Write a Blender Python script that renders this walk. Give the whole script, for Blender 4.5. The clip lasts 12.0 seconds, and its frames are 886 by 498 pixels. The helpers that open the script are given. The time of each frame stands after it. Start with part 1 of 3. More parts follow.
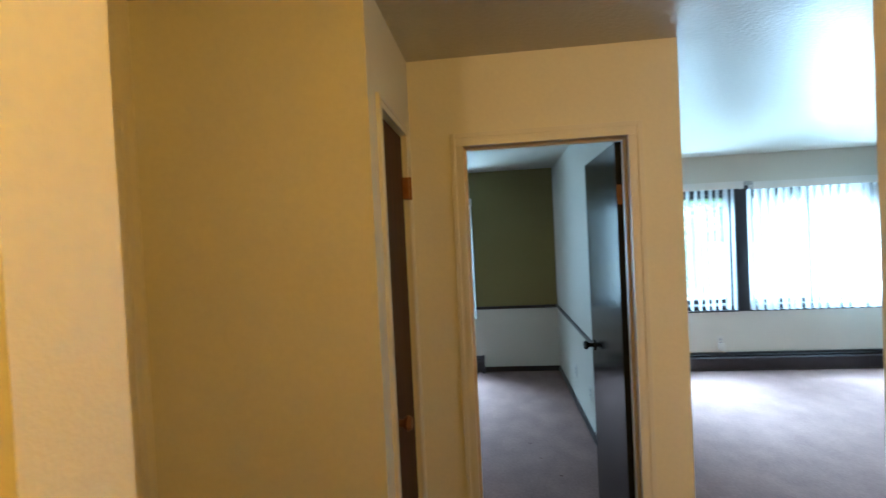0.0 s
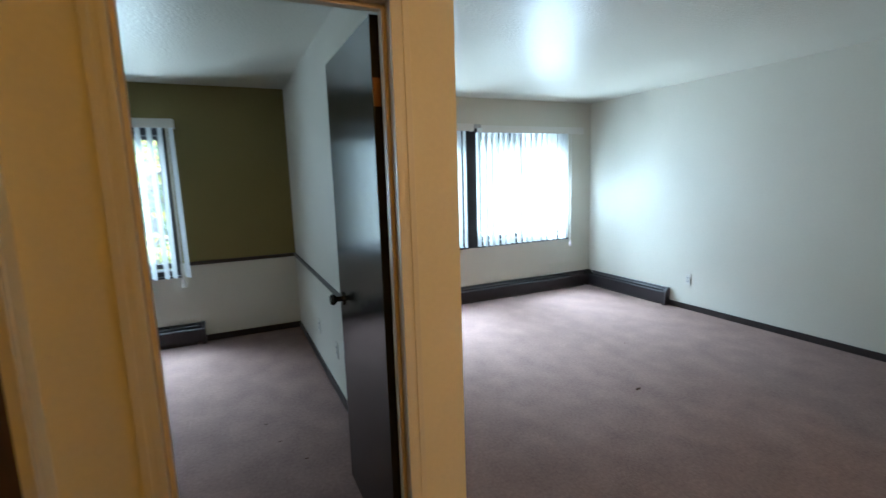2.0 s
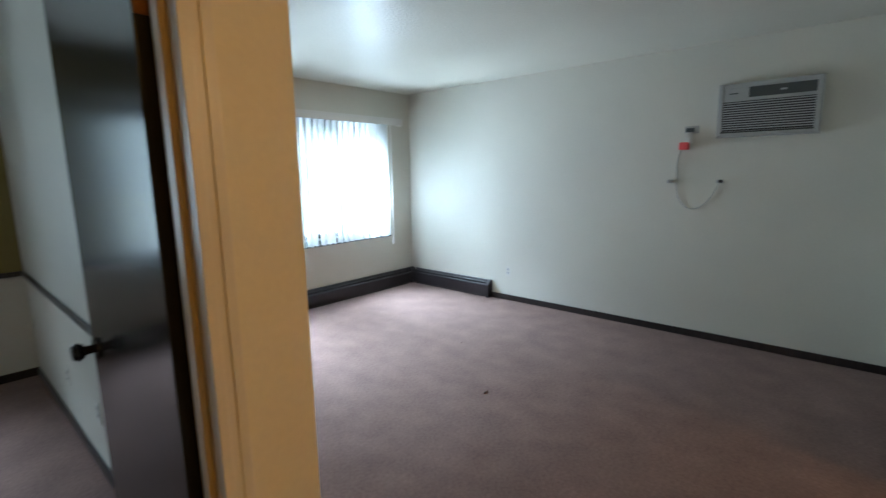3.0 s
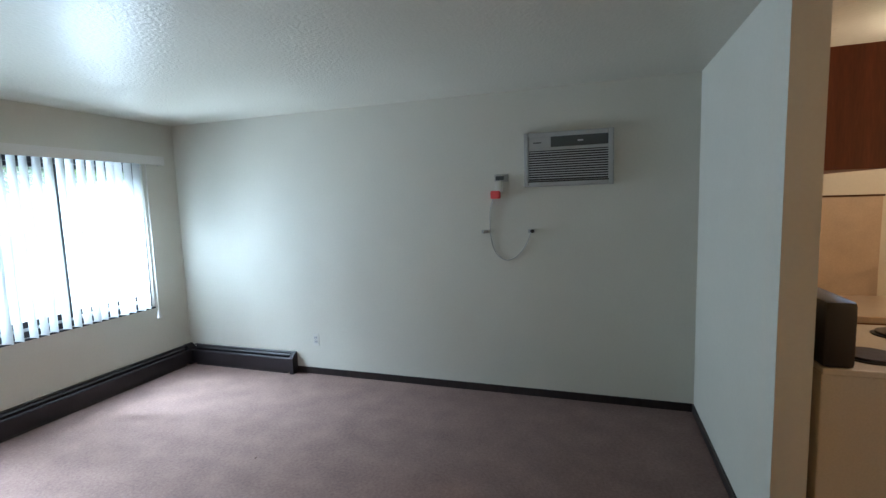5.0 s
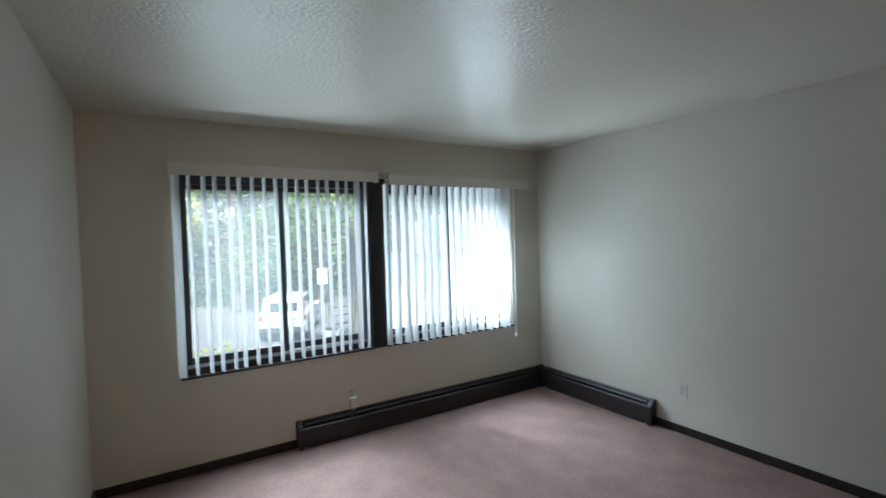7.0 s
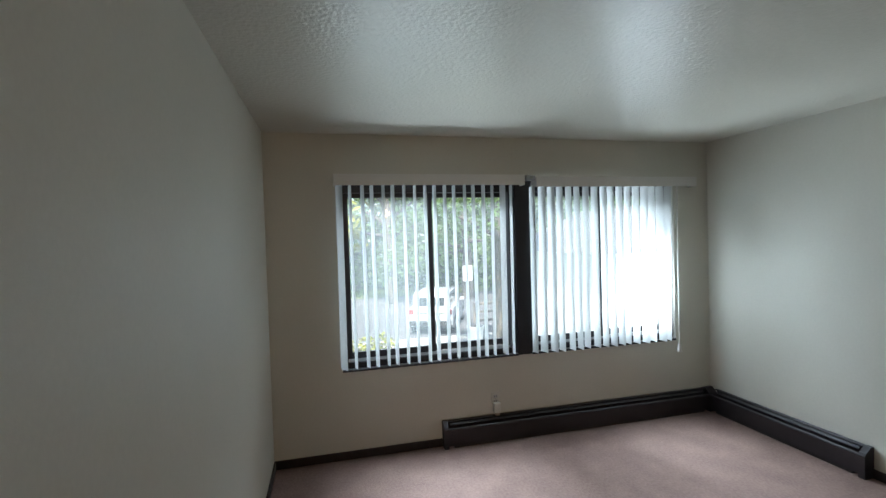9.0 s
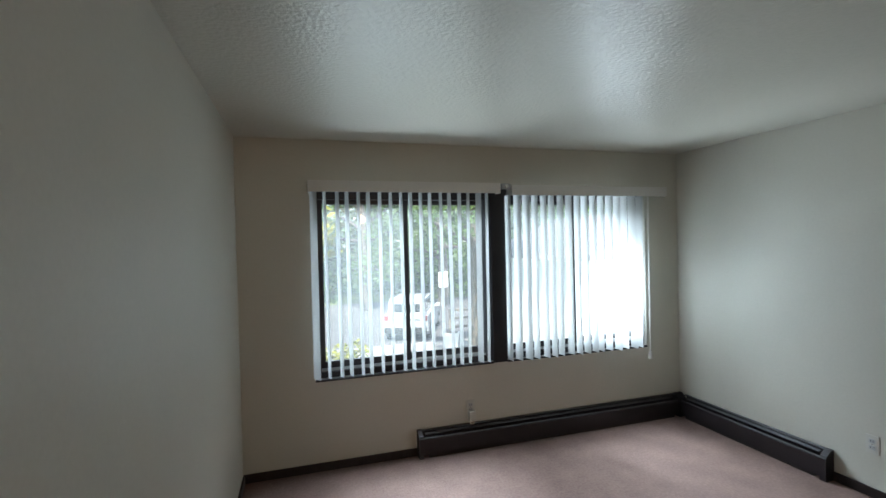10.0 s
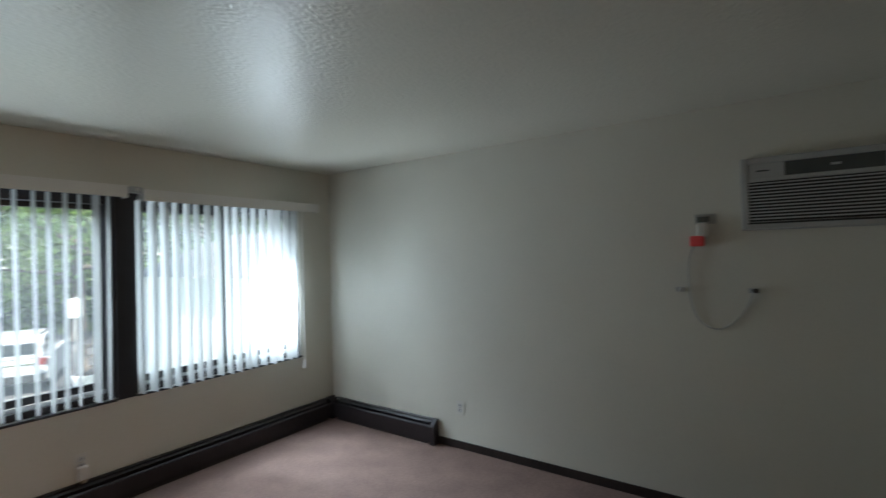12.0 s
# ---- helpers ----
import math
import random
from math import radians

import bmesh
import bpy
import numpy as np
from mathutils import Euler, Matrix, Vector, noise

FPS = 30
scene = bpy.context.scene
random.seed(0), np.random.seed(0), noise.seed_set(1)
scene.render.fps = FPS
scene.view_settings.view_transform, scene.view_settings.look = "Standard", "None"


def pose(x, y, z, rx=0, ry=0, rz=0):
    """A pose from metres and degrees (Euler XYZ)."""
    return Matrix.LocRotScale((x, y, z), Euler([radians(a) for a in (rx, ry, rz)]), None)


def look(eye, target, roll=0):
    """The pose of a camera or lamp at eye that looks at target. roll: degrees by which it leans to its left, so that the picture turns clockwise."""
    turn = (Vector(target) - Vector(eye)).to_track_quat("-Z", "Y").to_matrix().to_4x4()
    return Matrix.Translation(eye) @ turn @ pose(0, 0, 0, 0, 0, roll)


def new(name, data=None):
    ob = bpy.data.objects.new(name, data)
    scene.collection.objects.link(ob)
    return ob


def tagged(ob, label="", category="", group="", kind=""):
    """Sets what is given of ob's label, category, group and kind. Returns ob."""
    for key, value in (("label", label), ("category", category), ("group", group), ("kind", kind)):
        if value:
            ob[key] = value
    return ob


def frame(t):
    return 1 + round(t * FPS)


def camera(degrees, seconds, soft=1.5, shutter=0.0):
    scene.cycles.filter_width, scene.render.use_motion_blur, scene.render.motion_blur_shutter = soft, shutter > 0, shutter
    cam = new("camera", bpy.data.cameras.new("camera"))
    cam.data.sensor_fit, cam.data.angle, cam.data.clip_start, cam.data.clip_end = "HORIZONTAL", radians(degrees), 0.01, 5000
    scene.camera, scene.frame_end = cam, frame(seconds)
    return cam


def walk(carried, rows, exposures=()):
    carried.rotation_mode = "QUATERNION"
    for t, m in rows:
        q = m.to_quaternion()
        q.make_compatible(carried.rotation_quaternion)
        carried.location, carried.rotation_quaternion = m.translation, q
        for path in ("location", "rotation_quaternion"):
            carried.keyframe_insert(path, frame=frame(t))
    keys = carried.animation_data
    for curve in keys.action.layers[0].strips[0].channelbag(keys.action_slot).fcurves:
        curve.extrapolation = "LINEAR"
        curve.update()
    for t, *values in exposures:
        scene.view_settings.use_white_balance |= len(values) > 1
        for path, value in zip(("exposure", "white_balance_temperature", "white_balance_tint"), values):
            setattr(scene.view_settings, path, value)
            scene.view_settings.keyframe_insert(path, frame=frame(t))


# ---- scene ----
cam = camera(87.3, 12.0, soft=1.4, shutter=0.33)
PATH = [
    (0, (-0.624, 0.383, 1.628), (-0.846, 2.37, 1.593), -2.8),
    (0.5, (-0.645, 0.425, 1.58), (-0.493, 2.417, 1.489), -2.5),
    (1, (-0.637, 0.531, 1.566), (-0.259, 2.488, 1.403), -2.0),
    (1.5, (-0.587, 0.794, 1.549), (-0.027, 2.701, 1.323), -2.5),
    (2, (-0.532, 1.064, 1.513), (0.301, 2.857, 1.214), -1.8),
    (2.5, (-0.501, 1.326, 1.478), (0.665, 2.916, 1.142), -1.1),
    (3, (-0.365, 1.577, 1.465), (1.112, 2.884, 1.136), -0.9),
    (3.5, (-0.231, 1.703, 1.474), (1.528, 2.616, 1.202), -1.5),
    (3.7, (-0.174, 1.795, 1.510), (1.677, 2.511, 1.254), -1.7),
    (5.3, (0.338, 1.999, 1.616), (2.225, 2.627, 1.407), -1.8),
    (5.5, (0.332, 2.079, 1.565), (2.156, 2.879, 1.386), -1.6),
    (6, (0.47, 2.186, 1.55), (2.035, 3.427, 1.439), -2.0),
    (6.5, (0.555, 2.33, 1.6), (1.862, 3.843, 1.54), -1.7),
    (7, (0.581, 2.379, 1.589), (1.632, 4.08, 1.534), -1.8),
    (7.5, (0.51, 2.465, 1.599), (1.352, 4.278, 1.551), -2.0),
    (9.5, (0.621, 2.457, 1.66), (1.083, 4.402, 1.609), -1.7),
    (10, (0.609, 2.471, 1.664), (1.196, 4.383, 1.636), -1.4),
    (10.5, (0.648, 2.417, 1.601), (1.405, 4.269, 1.618), -1.4),
    (11, (0.619, 2.459, 1.614), (1.657, 4.168, 1.619), -1.1),
    (11.5, (0.735, 2.334, 1.593), (2.038, 3.851, 1.621), -1.2),
    (12, (0.803, 2.327, 1.613), (2.437, 3.481, 1.63), -1.5),
]
EXPOSURES = [(0, 3.65, 4850, 0), (1.0, 3.4, 5050, 0), (2.0, 3.22, 5500, 5), (2.5, 3.1, 5650, 8), (3.5, 3.03, 5650, 8), (5.5, 2.74, 5750, 10), (6.5, 2.06, 6000, 11), (7.5, 1.93, 6200, 11), (10.5, 1.9, 6300, 11), (12.0, 1.76, 6300, 11)]
walk(cam, [(t, look(*r)) for t, *r in PATH], exposures=EXPOSURES)

# ---- world, sun and lamps ----
world = bpy.data.worlds.new("sky")
scene.world = world
world.use_nodes = True
wn = world.node_tree.nodes
sky = wn.new("ShaderNodeTexSky")
sky.sky_type = "NISHITA"
sky.sun_disc = False
sky.sun_elevation = radians(55)
sky.sun_rotation = radians(205)
wn["Background"].inputs["Strength"].default_value = 0.15
world.node_tree.links.new(sky.outputs["Color"], wn["Background"].inputs["Color"])

sun = new("sun", bpy.data.lights.new("sun", "SUN"))
sun.data.energy, sun.data.angle, sun.data.color = 5.0, radians(0.5), (1.0, 0.94, 0.84)
sun.matrix_world = look((-8, -18, 28), (0, 0, 0))


def bulb(name, place, watts, colour, radius):
    lamp = new(name, bpy.data.lights.new(name, "POINT"))
    lamp.data.energy, lamp.data.color, lamp.data.shadow_soft_size = watts, colour, radius
    lamp.location = place
    return lamp


bulb("hall_bulb", (-0.42, 0.22, 2.24), 2.0, (1.0, 0.472, 0.045), 0.07)
bulb("dining_bulb", (2.0, -1.3, 2.26), 7.2, (1.0, 0.57, 0.25), 0.09)
bulb("kitchen_bulb", (3.25, 0.30, 2.28), 1.5, (1.0, 0.76, 0.53), 0.09)


def window_fill(name, x0, x1, z0, z1, y, watts, fall, spread):
    """An added area lamp imitating daylight at a window; fall: how steeply it goes down into the room."""
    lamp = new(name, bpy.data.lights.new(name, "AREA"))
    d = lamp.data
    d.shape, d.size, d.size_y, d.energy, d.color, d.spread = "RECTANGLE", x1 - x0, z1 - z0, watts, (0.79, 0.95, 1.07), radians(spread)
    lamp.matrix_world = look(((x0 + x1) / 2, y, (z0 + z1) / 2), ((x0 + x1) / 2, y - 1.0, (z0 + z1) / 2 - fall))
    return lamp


# area lamps added outside each window for skylight, ground bounce and a hazy veil
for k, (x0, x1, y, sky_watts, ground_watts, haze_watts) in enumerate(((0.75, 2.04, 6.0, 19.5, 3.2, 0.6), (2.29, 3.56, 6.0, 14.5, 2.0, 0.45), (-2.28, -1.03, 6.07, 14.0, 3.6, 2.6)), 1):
    window_fill("sky_fill_%d" % k, x0, x1, 1.38, 2.20, y + 0.42, sky_watts, 2.2, 87)
    window_fill("ground_fill_%d" % k, x0, x1, 0.50, 1.05, y + 0.52, ground_watts, -1.3, 90)
    window_fill("haze_fill_%d" % k, x0, x1, 0.78, 1.98, y + 0.16, haze_watts, 0.0, 180)
# added lamp that burns out the lower right of the second window
glare = window_fill("glare_fill", 3.02, 3.58, 0.72, 1.58, 6.155, 2.2, 0.0, 125)
glare.data.shape = "ELLIPSE"
# added lamp imitating light off the sunlit garage, to brighten the walls
bounce = window_fill("garage_fill", 0.0, 0.8, 0.0, 1.0, 0.0, 26.0, 0.0, 110)
bounce.matrix_world = look((4.15, 6.75, 0.85), (2.95, 5.95, 1.1))
# added lamp between glass and slats for the glow on the east wall
pane = window_fill("pane_fill", 3.02, 3.60, 0.72, 1.62, 6.02, 3.6, 0.0, 180)
pane.data.shape = "ELLIPSE"


# ---- materials ----
def mat(name, colour, rough=0.6, metal=0.0, vary=0.08, size=3.0, grain=0.05, grain_size=120.0, bump=0.0, bump_size=150.0,
        gloss=0.5, stretch=(1, 1, 1), per_object=0.0, depth=0.004):
    """A surface whose colour varies at two scales, with fine relief."""
    m = bpy.data.materials.new(name)
    m.use_nodes = True
    n, link = m.node_tree.nodes, m.node_tree.links.new
    b = n["Principled BSDF"]
    b.inputs["Roughness"].default_value, b.inputs["Metallic"].default_value = rough, metal
    b.inputs["Specular IOR Level"].default_value = gloss
    co, mp = n.new("ShaderNodeTexCoord"), n.new("ShaderNodeMapping")
    link(co.outputs["Object"], mp.inputs["Vector"])
    mp.inputs["Scale"].default_value = stretch
    value = None
    for scale, amount in ((size, vary), (grain_size, grain)):
        t, r = n.new("ShaderNodeTexNoise"), n.new("ShaderNodeMapRange")
        t.inputs["Scale"].default_value, t.inputs["Detail"].default_value = scale, 4
        link(mp.outputs["Vector"], t.inputs["Vector"])
        r.inputs["From Min"].default_value, r.inputs["From Max"].default_value = 0.3, 0.7
        r.inputs["To Min"].default_value, r.inputs["To Max"].default_value = 1 - amount, 1 + amount
        link(t.outputs["Fac"], r.inputs["Value"])
        if value is None:
            value = r.outputs["Result"]
        else:
            mul = n.new("ShaderNodeMath")
            mul.operation = "MULTIPLY"
            link(value, mul.inputs[0])
            link(r.outputs["Result"], mul.inputs[1])
            value = mul.outputs[0]
    if per_object:
        info, r = n.new("ShaderNodeObjectInfo"), n.new("ShaderNodeMapRange")
        r.inputs["To Min"].default_value, r.inputs["To Max"].default_value = 1 - per_object, 1 + per_object
        link(info.outputs["Random"], r.inputs["Value"])
        mul = n.new("ShaderNodeMath")
        mul.operation = "MULTIPLY"
        link(value, mul.inputs[0])
        link(r.outputs["Result"], mul.inputs[1])
        value = mul.outputs[0]
    mix = n.new("ShaderNodeVectorMath")
    mix.operation = "SCALE"
    mix.inputs[0].default_value = colour
    link(value, mix.inputs["Scale"])
    link(mix.outputs["Vector"], b.inputs["Base Color"])
    if bump:
        t, bp = n.new("ShaderNodeTexNoise"), n.new("ShaderNodeBump")
        t.inputs["Scale"].default_value, t.inputs["Detail"].default_value = bump_size, 3
        link(mp.outputs["Vector"], t.inputs["Vector"])
        bp.inputs["Strength"].default_value, bp.inputs["Distance"].default_value = bump, depth
        link(t.outputs["Fac"], bp.inputs["Height"])
        link(bp.outputs["Normal"], b.inputs["Normal"])
    return m


def glass_pane(name):
    m = bpy.data.materials.new(name)
    m.use_nodes = True
    n, link = m.node_tree.nodes, m.node_tree.links.new
    clear, shine, mix, fr = n.new("ShaderNodeBsdfTransparent"), n.new("ShaderNodeBsdfGlossy"), n.new("ShaderNodeMixShader"), n.new("ShaderNodeFresnel")
    clear.inputs["Color"].default_value = (0.93, 0.95, 0.94, 1)
    shine.inputs["Roughness"].default_value = 0.02
    fr.inputs["IOR"].default_value = 1.45
    link(fr.outputs["Fac"], mix.inputs["Fac"])
    link(clear.outputs["BSDF"], mix.inputs[1])
    link(shine.outputs["BSDF"], mix.inputs[2])
    # haze over the view, put into the glass as a pale translucent share
    veil, veil_mix, veil_noise = n.new("ShaderNodeBsdfTranslucent"), n.new("ShaderNodeMixShader"), n.new("ShaderNodeTexNoise")
    amount = n.new("ShaderNodeMapRange")
    veil.inputs["Color"].default_value = (0.55, 0.56, 0.56, 1)
    veil_noise.inputs["Scale"].default_value = 3.0
    amount.inputs["To Min"].default_value, amount.inputs["To Max"].default_value = 0.014, 0.028
    link(veil_noise.outputs["Fac"], amount.inputs["Value"])
    link(amount.outputs["Result"], veil_mix.inputs["Fac"])
    link(mix.outputs["Shader"], veil_mix.inputs[1])
    link(veil.outputs["BSDF"], veil_mix.inputs[2])
    link(veil_mix.outputs["Shader"], n["Material Output"].inputs["Surface"])
    return m


def thin_sheet(name, colour, through_colour, share, rough=0.5, least=0.35, most=1.7):
    """Vinyl or leaves: part of the light passes through."""
    m = bpy.data.materials.new(name)
    m.use_nodes = True
    n, link = m.node_tree.nodes, m.node_tree.links.new
    b, tr, mix = n["Principled BSDF"], n.new("ShaderNodeBsdfTranslucent"), n.new("ShaderNodeMixShader")
    info, hue = n.new("ShaderNodeNewGeometry"), n.new("ShaderNodeMapRange")
    hue.inputs["To Min"].default_value, hue.inputs["To Max"].default_value = least, most
    link(info.outputs["Random Per Island"], hue.inputs["Value"])
    for c, socket in ((colour, b.inputs["Base Color"]), (through_colour, tr.inputs["Color"])):
        s = n.new("ShaderNodeVectorMath")
        s.operation = "SCALE"
        s.inputs[0].default_value = c
        link(hue.outputs["Result"], s.inputs["Scale"])
        link(s.outputs["Vector"], socket)
    b.inputs["Roughness"].default_value = rough
    mix.inputs["Fac"].default_value = share
    link(b.outputs["BSDF"], mix.inputs[1])
    link(tr.outputs["BSDF"], mix.inputs[2])
    link(mix.outputs["Shader"], n["Material Output"].inputs["Surface"])
    return m


WHITE_PAINT = mat("white_wall_paint", (0.578, 0.564, 0.494), 0.55, vary=0.03, size=1.3, grain=0.02, grain_size=60, bump=0.12, bump_size=180)
HALL_PAINT = mat("cream_wall_paint", (0.78, 0.725, 0.56), 0.5, vary=0.03, size=1.2, grain=0.02, grain_size=60, bump=0.12, bump_size=180)
OLIVE_PAINT = mat("olive_wall_paint", (0.192, 0.157, 0.050), 0.6, vary=0.05, size=1.5, grain=0.03, bump=0.12, bump_size=180)
CEILING_PAINT = mat("stippled_ceiling_paint", (0.525, 0.505, 0.432), 0.34, vary=0.03, size=1.0, grain=0.03, grain_size=45, bump=0.66, bump_size=50, gloss=0.6, depth=0.006)
TRIM_PAINT = mat("cream_trim_paint", (0.74, 0.69, 0.57), 0.35, vary=0.04, size=4, grain=0.02)
# cream trim in shade: the jamb's darkening is put into its tan colour
JAMB_PAINT = mat("shaded_cream_trim_paint", (0.60, 0.49, 0.32), 0.4, vary=0.06, size=4, grain=0.03)
CARPET = mat("mauve_carpet", (0.196, 0.131, 0.113), 0.95, vary=0.12, size=4.5, grain=0.14, grain_size=55, bump=0.65, bump_size=95, gloss=0.1, depth=0.006, stretch=(1.15, 0.9, 1))
VINYL_FLOOR = mat("brown_vinyl_floor", (0.16, 0.07, 0.035), 0.4, vary=0.12, size=5, grain=0.1)
DARK_WOOD = mat("dark_stained_wood", (0.020, 0.014, 0.013), 0.38, vary=0.25, size=5, grain=0.2, grain_size=40, stretch=(6, 6, 0.6))
DOOR_WOOD = mat("dark_stained_door_veneer", (0.022, 0.019, 0.018), 0.17, gloss=0.27, vary=0.25, size=4, grain=0.2, grain_size=30, stretch=(5, 5, 0.5), bump=0.05, bump_size=60)
BROWN_WOOD = mat("brown_stained_wood", (0.060, 0.024, 0.009), 0.6, gloss=0.25, vary=0.25, size=4, grain=0.2, grain_size=30, stretch=(5, 5, 0.5))
RED_WOOD = mat("red_brown_cabinet_wood", (0.17, 0.042, 0.014), 0.4, vary=0.2, size=4, grain=0.15, grain_size=30, stretch=(5, 5, 0.5))
BRASS = mat("worn_brass", (0.24, 0.105, 0.04), 0.45, 0.8, vary=0.15, size=40)
CHROME = mat("chrome", (0.72, 0.72, 0.72), 0.15, 1.0, vary=0.03)
DARK_METAL = mat("dark_bronze_knob", (0.03, 0.028, 0.028), 0.22, 0.8, vary=0.1)
HEATER_METAL = mat("dark_brown_enamel", (0.017, 0.013, 0.015), 0.42, 0.0, vary=0.15, size=6, grain=0.08)
HEATER_INSIDE = mat("dusty_fin_metal", (0.05, 0.045, 0.045), 0.6, 0.3, vary=0.2, size=30)
BRONZE = mat("dark_bronze_aluminium", (0.017, 0.017, 0.020), 0.42, 0.2, vary=0.12, size=6)
PLASTIC = mat("ivory_plastic", (0.58, 0.57, 0.52), 0.4, vary=0.02, grain=0.01)
CORD_WHITE = mat("white_cord", (0.37, 0.37, 0.35), 0.5, vary=0.03)
BLACK_PLASTIC = mat("dark_plastic", (0.02, 0.02, 0.021), 0.35, vary=0.05)
GREY_PLASTIC = mat("grey_plastic", (0.36, 0.37, 0.37), 0.45, vary=0.04)
AC_PLASTIC = mat("aged_grey_plastic", (0.36, 0.36, 0.345), 0.45, vary=0.05)
LIGHT_PLASTIC = mat("light_grey_plastic", (0.47, 0.48, 0.48), 0.45, vary=0.04)
SMOKED_PLASTIC = mat("smoked_control_panel", (0.075, 0.085, 0.083), 0.25, vary=0.08)
RED_PLASTIC = mat("red_plastic", (0.78, 0.09, 0.09), 0.4, vary=0.04)
VALANCE = mat("white_vinyl", (0.66, 0.65, 0.62), 0.4, vary=0.03)
SLAT = thin_sheet("white_vinyl_slat", (0.47, 0.475, 0.465), (0.58, 0.60, 0.585), 0.25, 0.45, 0.88, 1.08)
GLASS = glass_pane("window_glass")


def mesh_screen(name):
    m = bpy.data.materials.new(name)
    m.use_nodes = True
    n, link = m.node_tree.nodes, m.node_tree.links.new
    # the screen's pale translucent share also carries a haze over the view
    clear, cloth, mix = n.new("ShaderNodeBsdfTransparent"), n.new("ShaderNodeBsdfTranslucent"), n.new("ShaderNodeMixShader")
    cloth.inputs["Color"].default_value = (0.42, 0.44, 0.44, 1)
    mix.inputs["Fac"].default_value = 0.032
    link(clear.outputs["BSDF"], mix.inputs[1])
    link(cloth.outputs["BSDF"], mix.inputs[2])
    link(mix.outputs["Shader"], n["Material Output"].inputs["Surface"])
    return m


SCREEN = mesh_screen("grey_insect_screen")
ENAMEL = mat("white_enamel", (0.52, 0.485, 0.42), 0.25, vary=0.03)
LAMP_GLASS = mat("opal_lamp_glass", (0.85, 0.83, 0.78), 0.3, vary=0.02)
COUNTER = mat("beige_laminate", (0.44, 0.355, 0.27), 0.35, vary=0.06, size=8)
SIDING = mat("exterior_siding", (0.33, 0.27, 0.21), 0.7, vary=0.1, size=2, bump=0.2)
GRASS = mat("grass_ground", (0.085, 0.115, 0.028), 0.95, vary=0.35, size=0.7, grain=0.3, grain_size=12)
ASPHALT = mat("grey_asphalt", (0.075, 0.075, 0.078), 0.9, vary=0.15, size=0.6, grain=0.2, grain_size=60)
CONCRETE = mat("pale_concrete", (0.25, 0.245, 0.225), 0.85, vary=0.12, size=1.2, grain=0.1)
BARK = mat("grey_bark", (0.10, 0.085, 0.07), 0.9, vary=0.25, size=4, grain=0.3, grain_size=25, stretch=(3, 3, 0.6), bump=0.6, bump_size=20)
LEAF = thin_sheet("green_leaf", (0.075, 0.12, 0.045), (0.17, 0.26, 0.07), 0.5)
LEAF_LIGHT = thin_sheet("yellow_green_leaf", (0.21, 0.21, 0.004), (0.27, 0.26, 0.004), 0.5)
CAR_PAINT = mat("white_car_paint", (0.35, 0.36, 0.37), 0.25, vary=0.02)
CAR_GLASS = mat("tinted_car_glass", (0.02, 0.025, 0.03), 0.08, vary=0.05)
TYRE = mat("black_tyre_rubber", (0.02, 0.02, 0.02), 0.85, vary=0.1)
RED_LENS = mat("red_lamp_lens", (0.20, 0.02, 0.02), 0.15, vary=0.03)
WHITE_SIDING = mat("white_clapboard_paint", (0.80, 0.80, 0.78), 0.5, vary=0.04, size=2)
ROOFING = mat("grey_shingle", (0.10, 0.10, 0.105), 0.9, vary=0.2, size=3, grain=0.2)
WEATHERED = mat("weathered_fence_wood", (0.22, 0.19, 0.16), 0.8, vary=0.2, size=3, grain=0.15, stretch=(3, 3, 0.5), per_object=0.15)


# ---- mesh helpers ----
def box(bm, x0, y0, z0, x1, y1, z1, bevel=0.0):
    """Adds a box, its edges rounded by bevel."""
    xs, ys, zs = sorted((x0, x1)), sorted((y0, y1)), sorted((z0, z1))
    m = Matrix.Translation(((xs[0] + xs[1]) / 2, (ys[0] + ys[1]) / 2, (zs[0] + zs[1]) / 2)) @ Matrix.Diagonal((xs[1] - xs[0], ys[1] - ys[0], zs[1] - zs[0], 1))
    made = bmesh.ops.create_cube(bm, size=1, matrix=m)["verts"]
    if bevel:
        edges = list({e for v in made for e in v.link_edges})
        bmesh.ops.bevel(bm, geom=edges, offset=bevel, segments=2, affect="EDGES", profile=0.6)
    return bm


def boxes(*all_boxes, bevel=0.0):
    bm = bmesh.new()
    for b in all_boxes:
        box(bm, *b, bevel=bevel)
    return bm


def rod(bm, a, b, r0, r1=None, sides=12):
    """Adds a round bar from a to b."""
    a, b = Vector(a), Vector(b)
    d = b - a
    m = Matrix.Translation((a + b) / 2) @ d.to_track_quat("Z", "Y").to_matrix().to_4x4()
    bmesh.ops.create_cone(bm, cap_ends=True, segments=sides, radius1=r0, radius2=r0 if r1 is None else r1, depth=d.length, matrix=m)
    return bm


def rods(*all_rods, sides=12):
    bm = bmesh.new()
    for r in all_rods:
        rod(bm, *r, sides=sides)
    return bm


def prism(outline, axis, a, b):
    """Sweeps a closed outline of (u, v) along x (u = y, v = z) or y (u = x, v = z)."""
    bm = bmesh.new()
    put = (lambda u, v, w: (w, u, v)) if axis == "x" else (lambda u, v, w: (u, w, v))
    rings = [[bm.verts.new(put(u, v, w)) for u, v in outline] for w in (a, b)]
    n = len(outline)
    for i in range(n):
        bm.faces.new((rings[0][i], rings[0][(i + 1) % n], rings[1][(i + 1) % n], rings[1][i]))
    bm.faces.new(rings[0])
    bm.faces.new(rings[1][::-1])
    bmesh.ops.recalc_face_normals(bm, faces=bm.faces)
    return bm


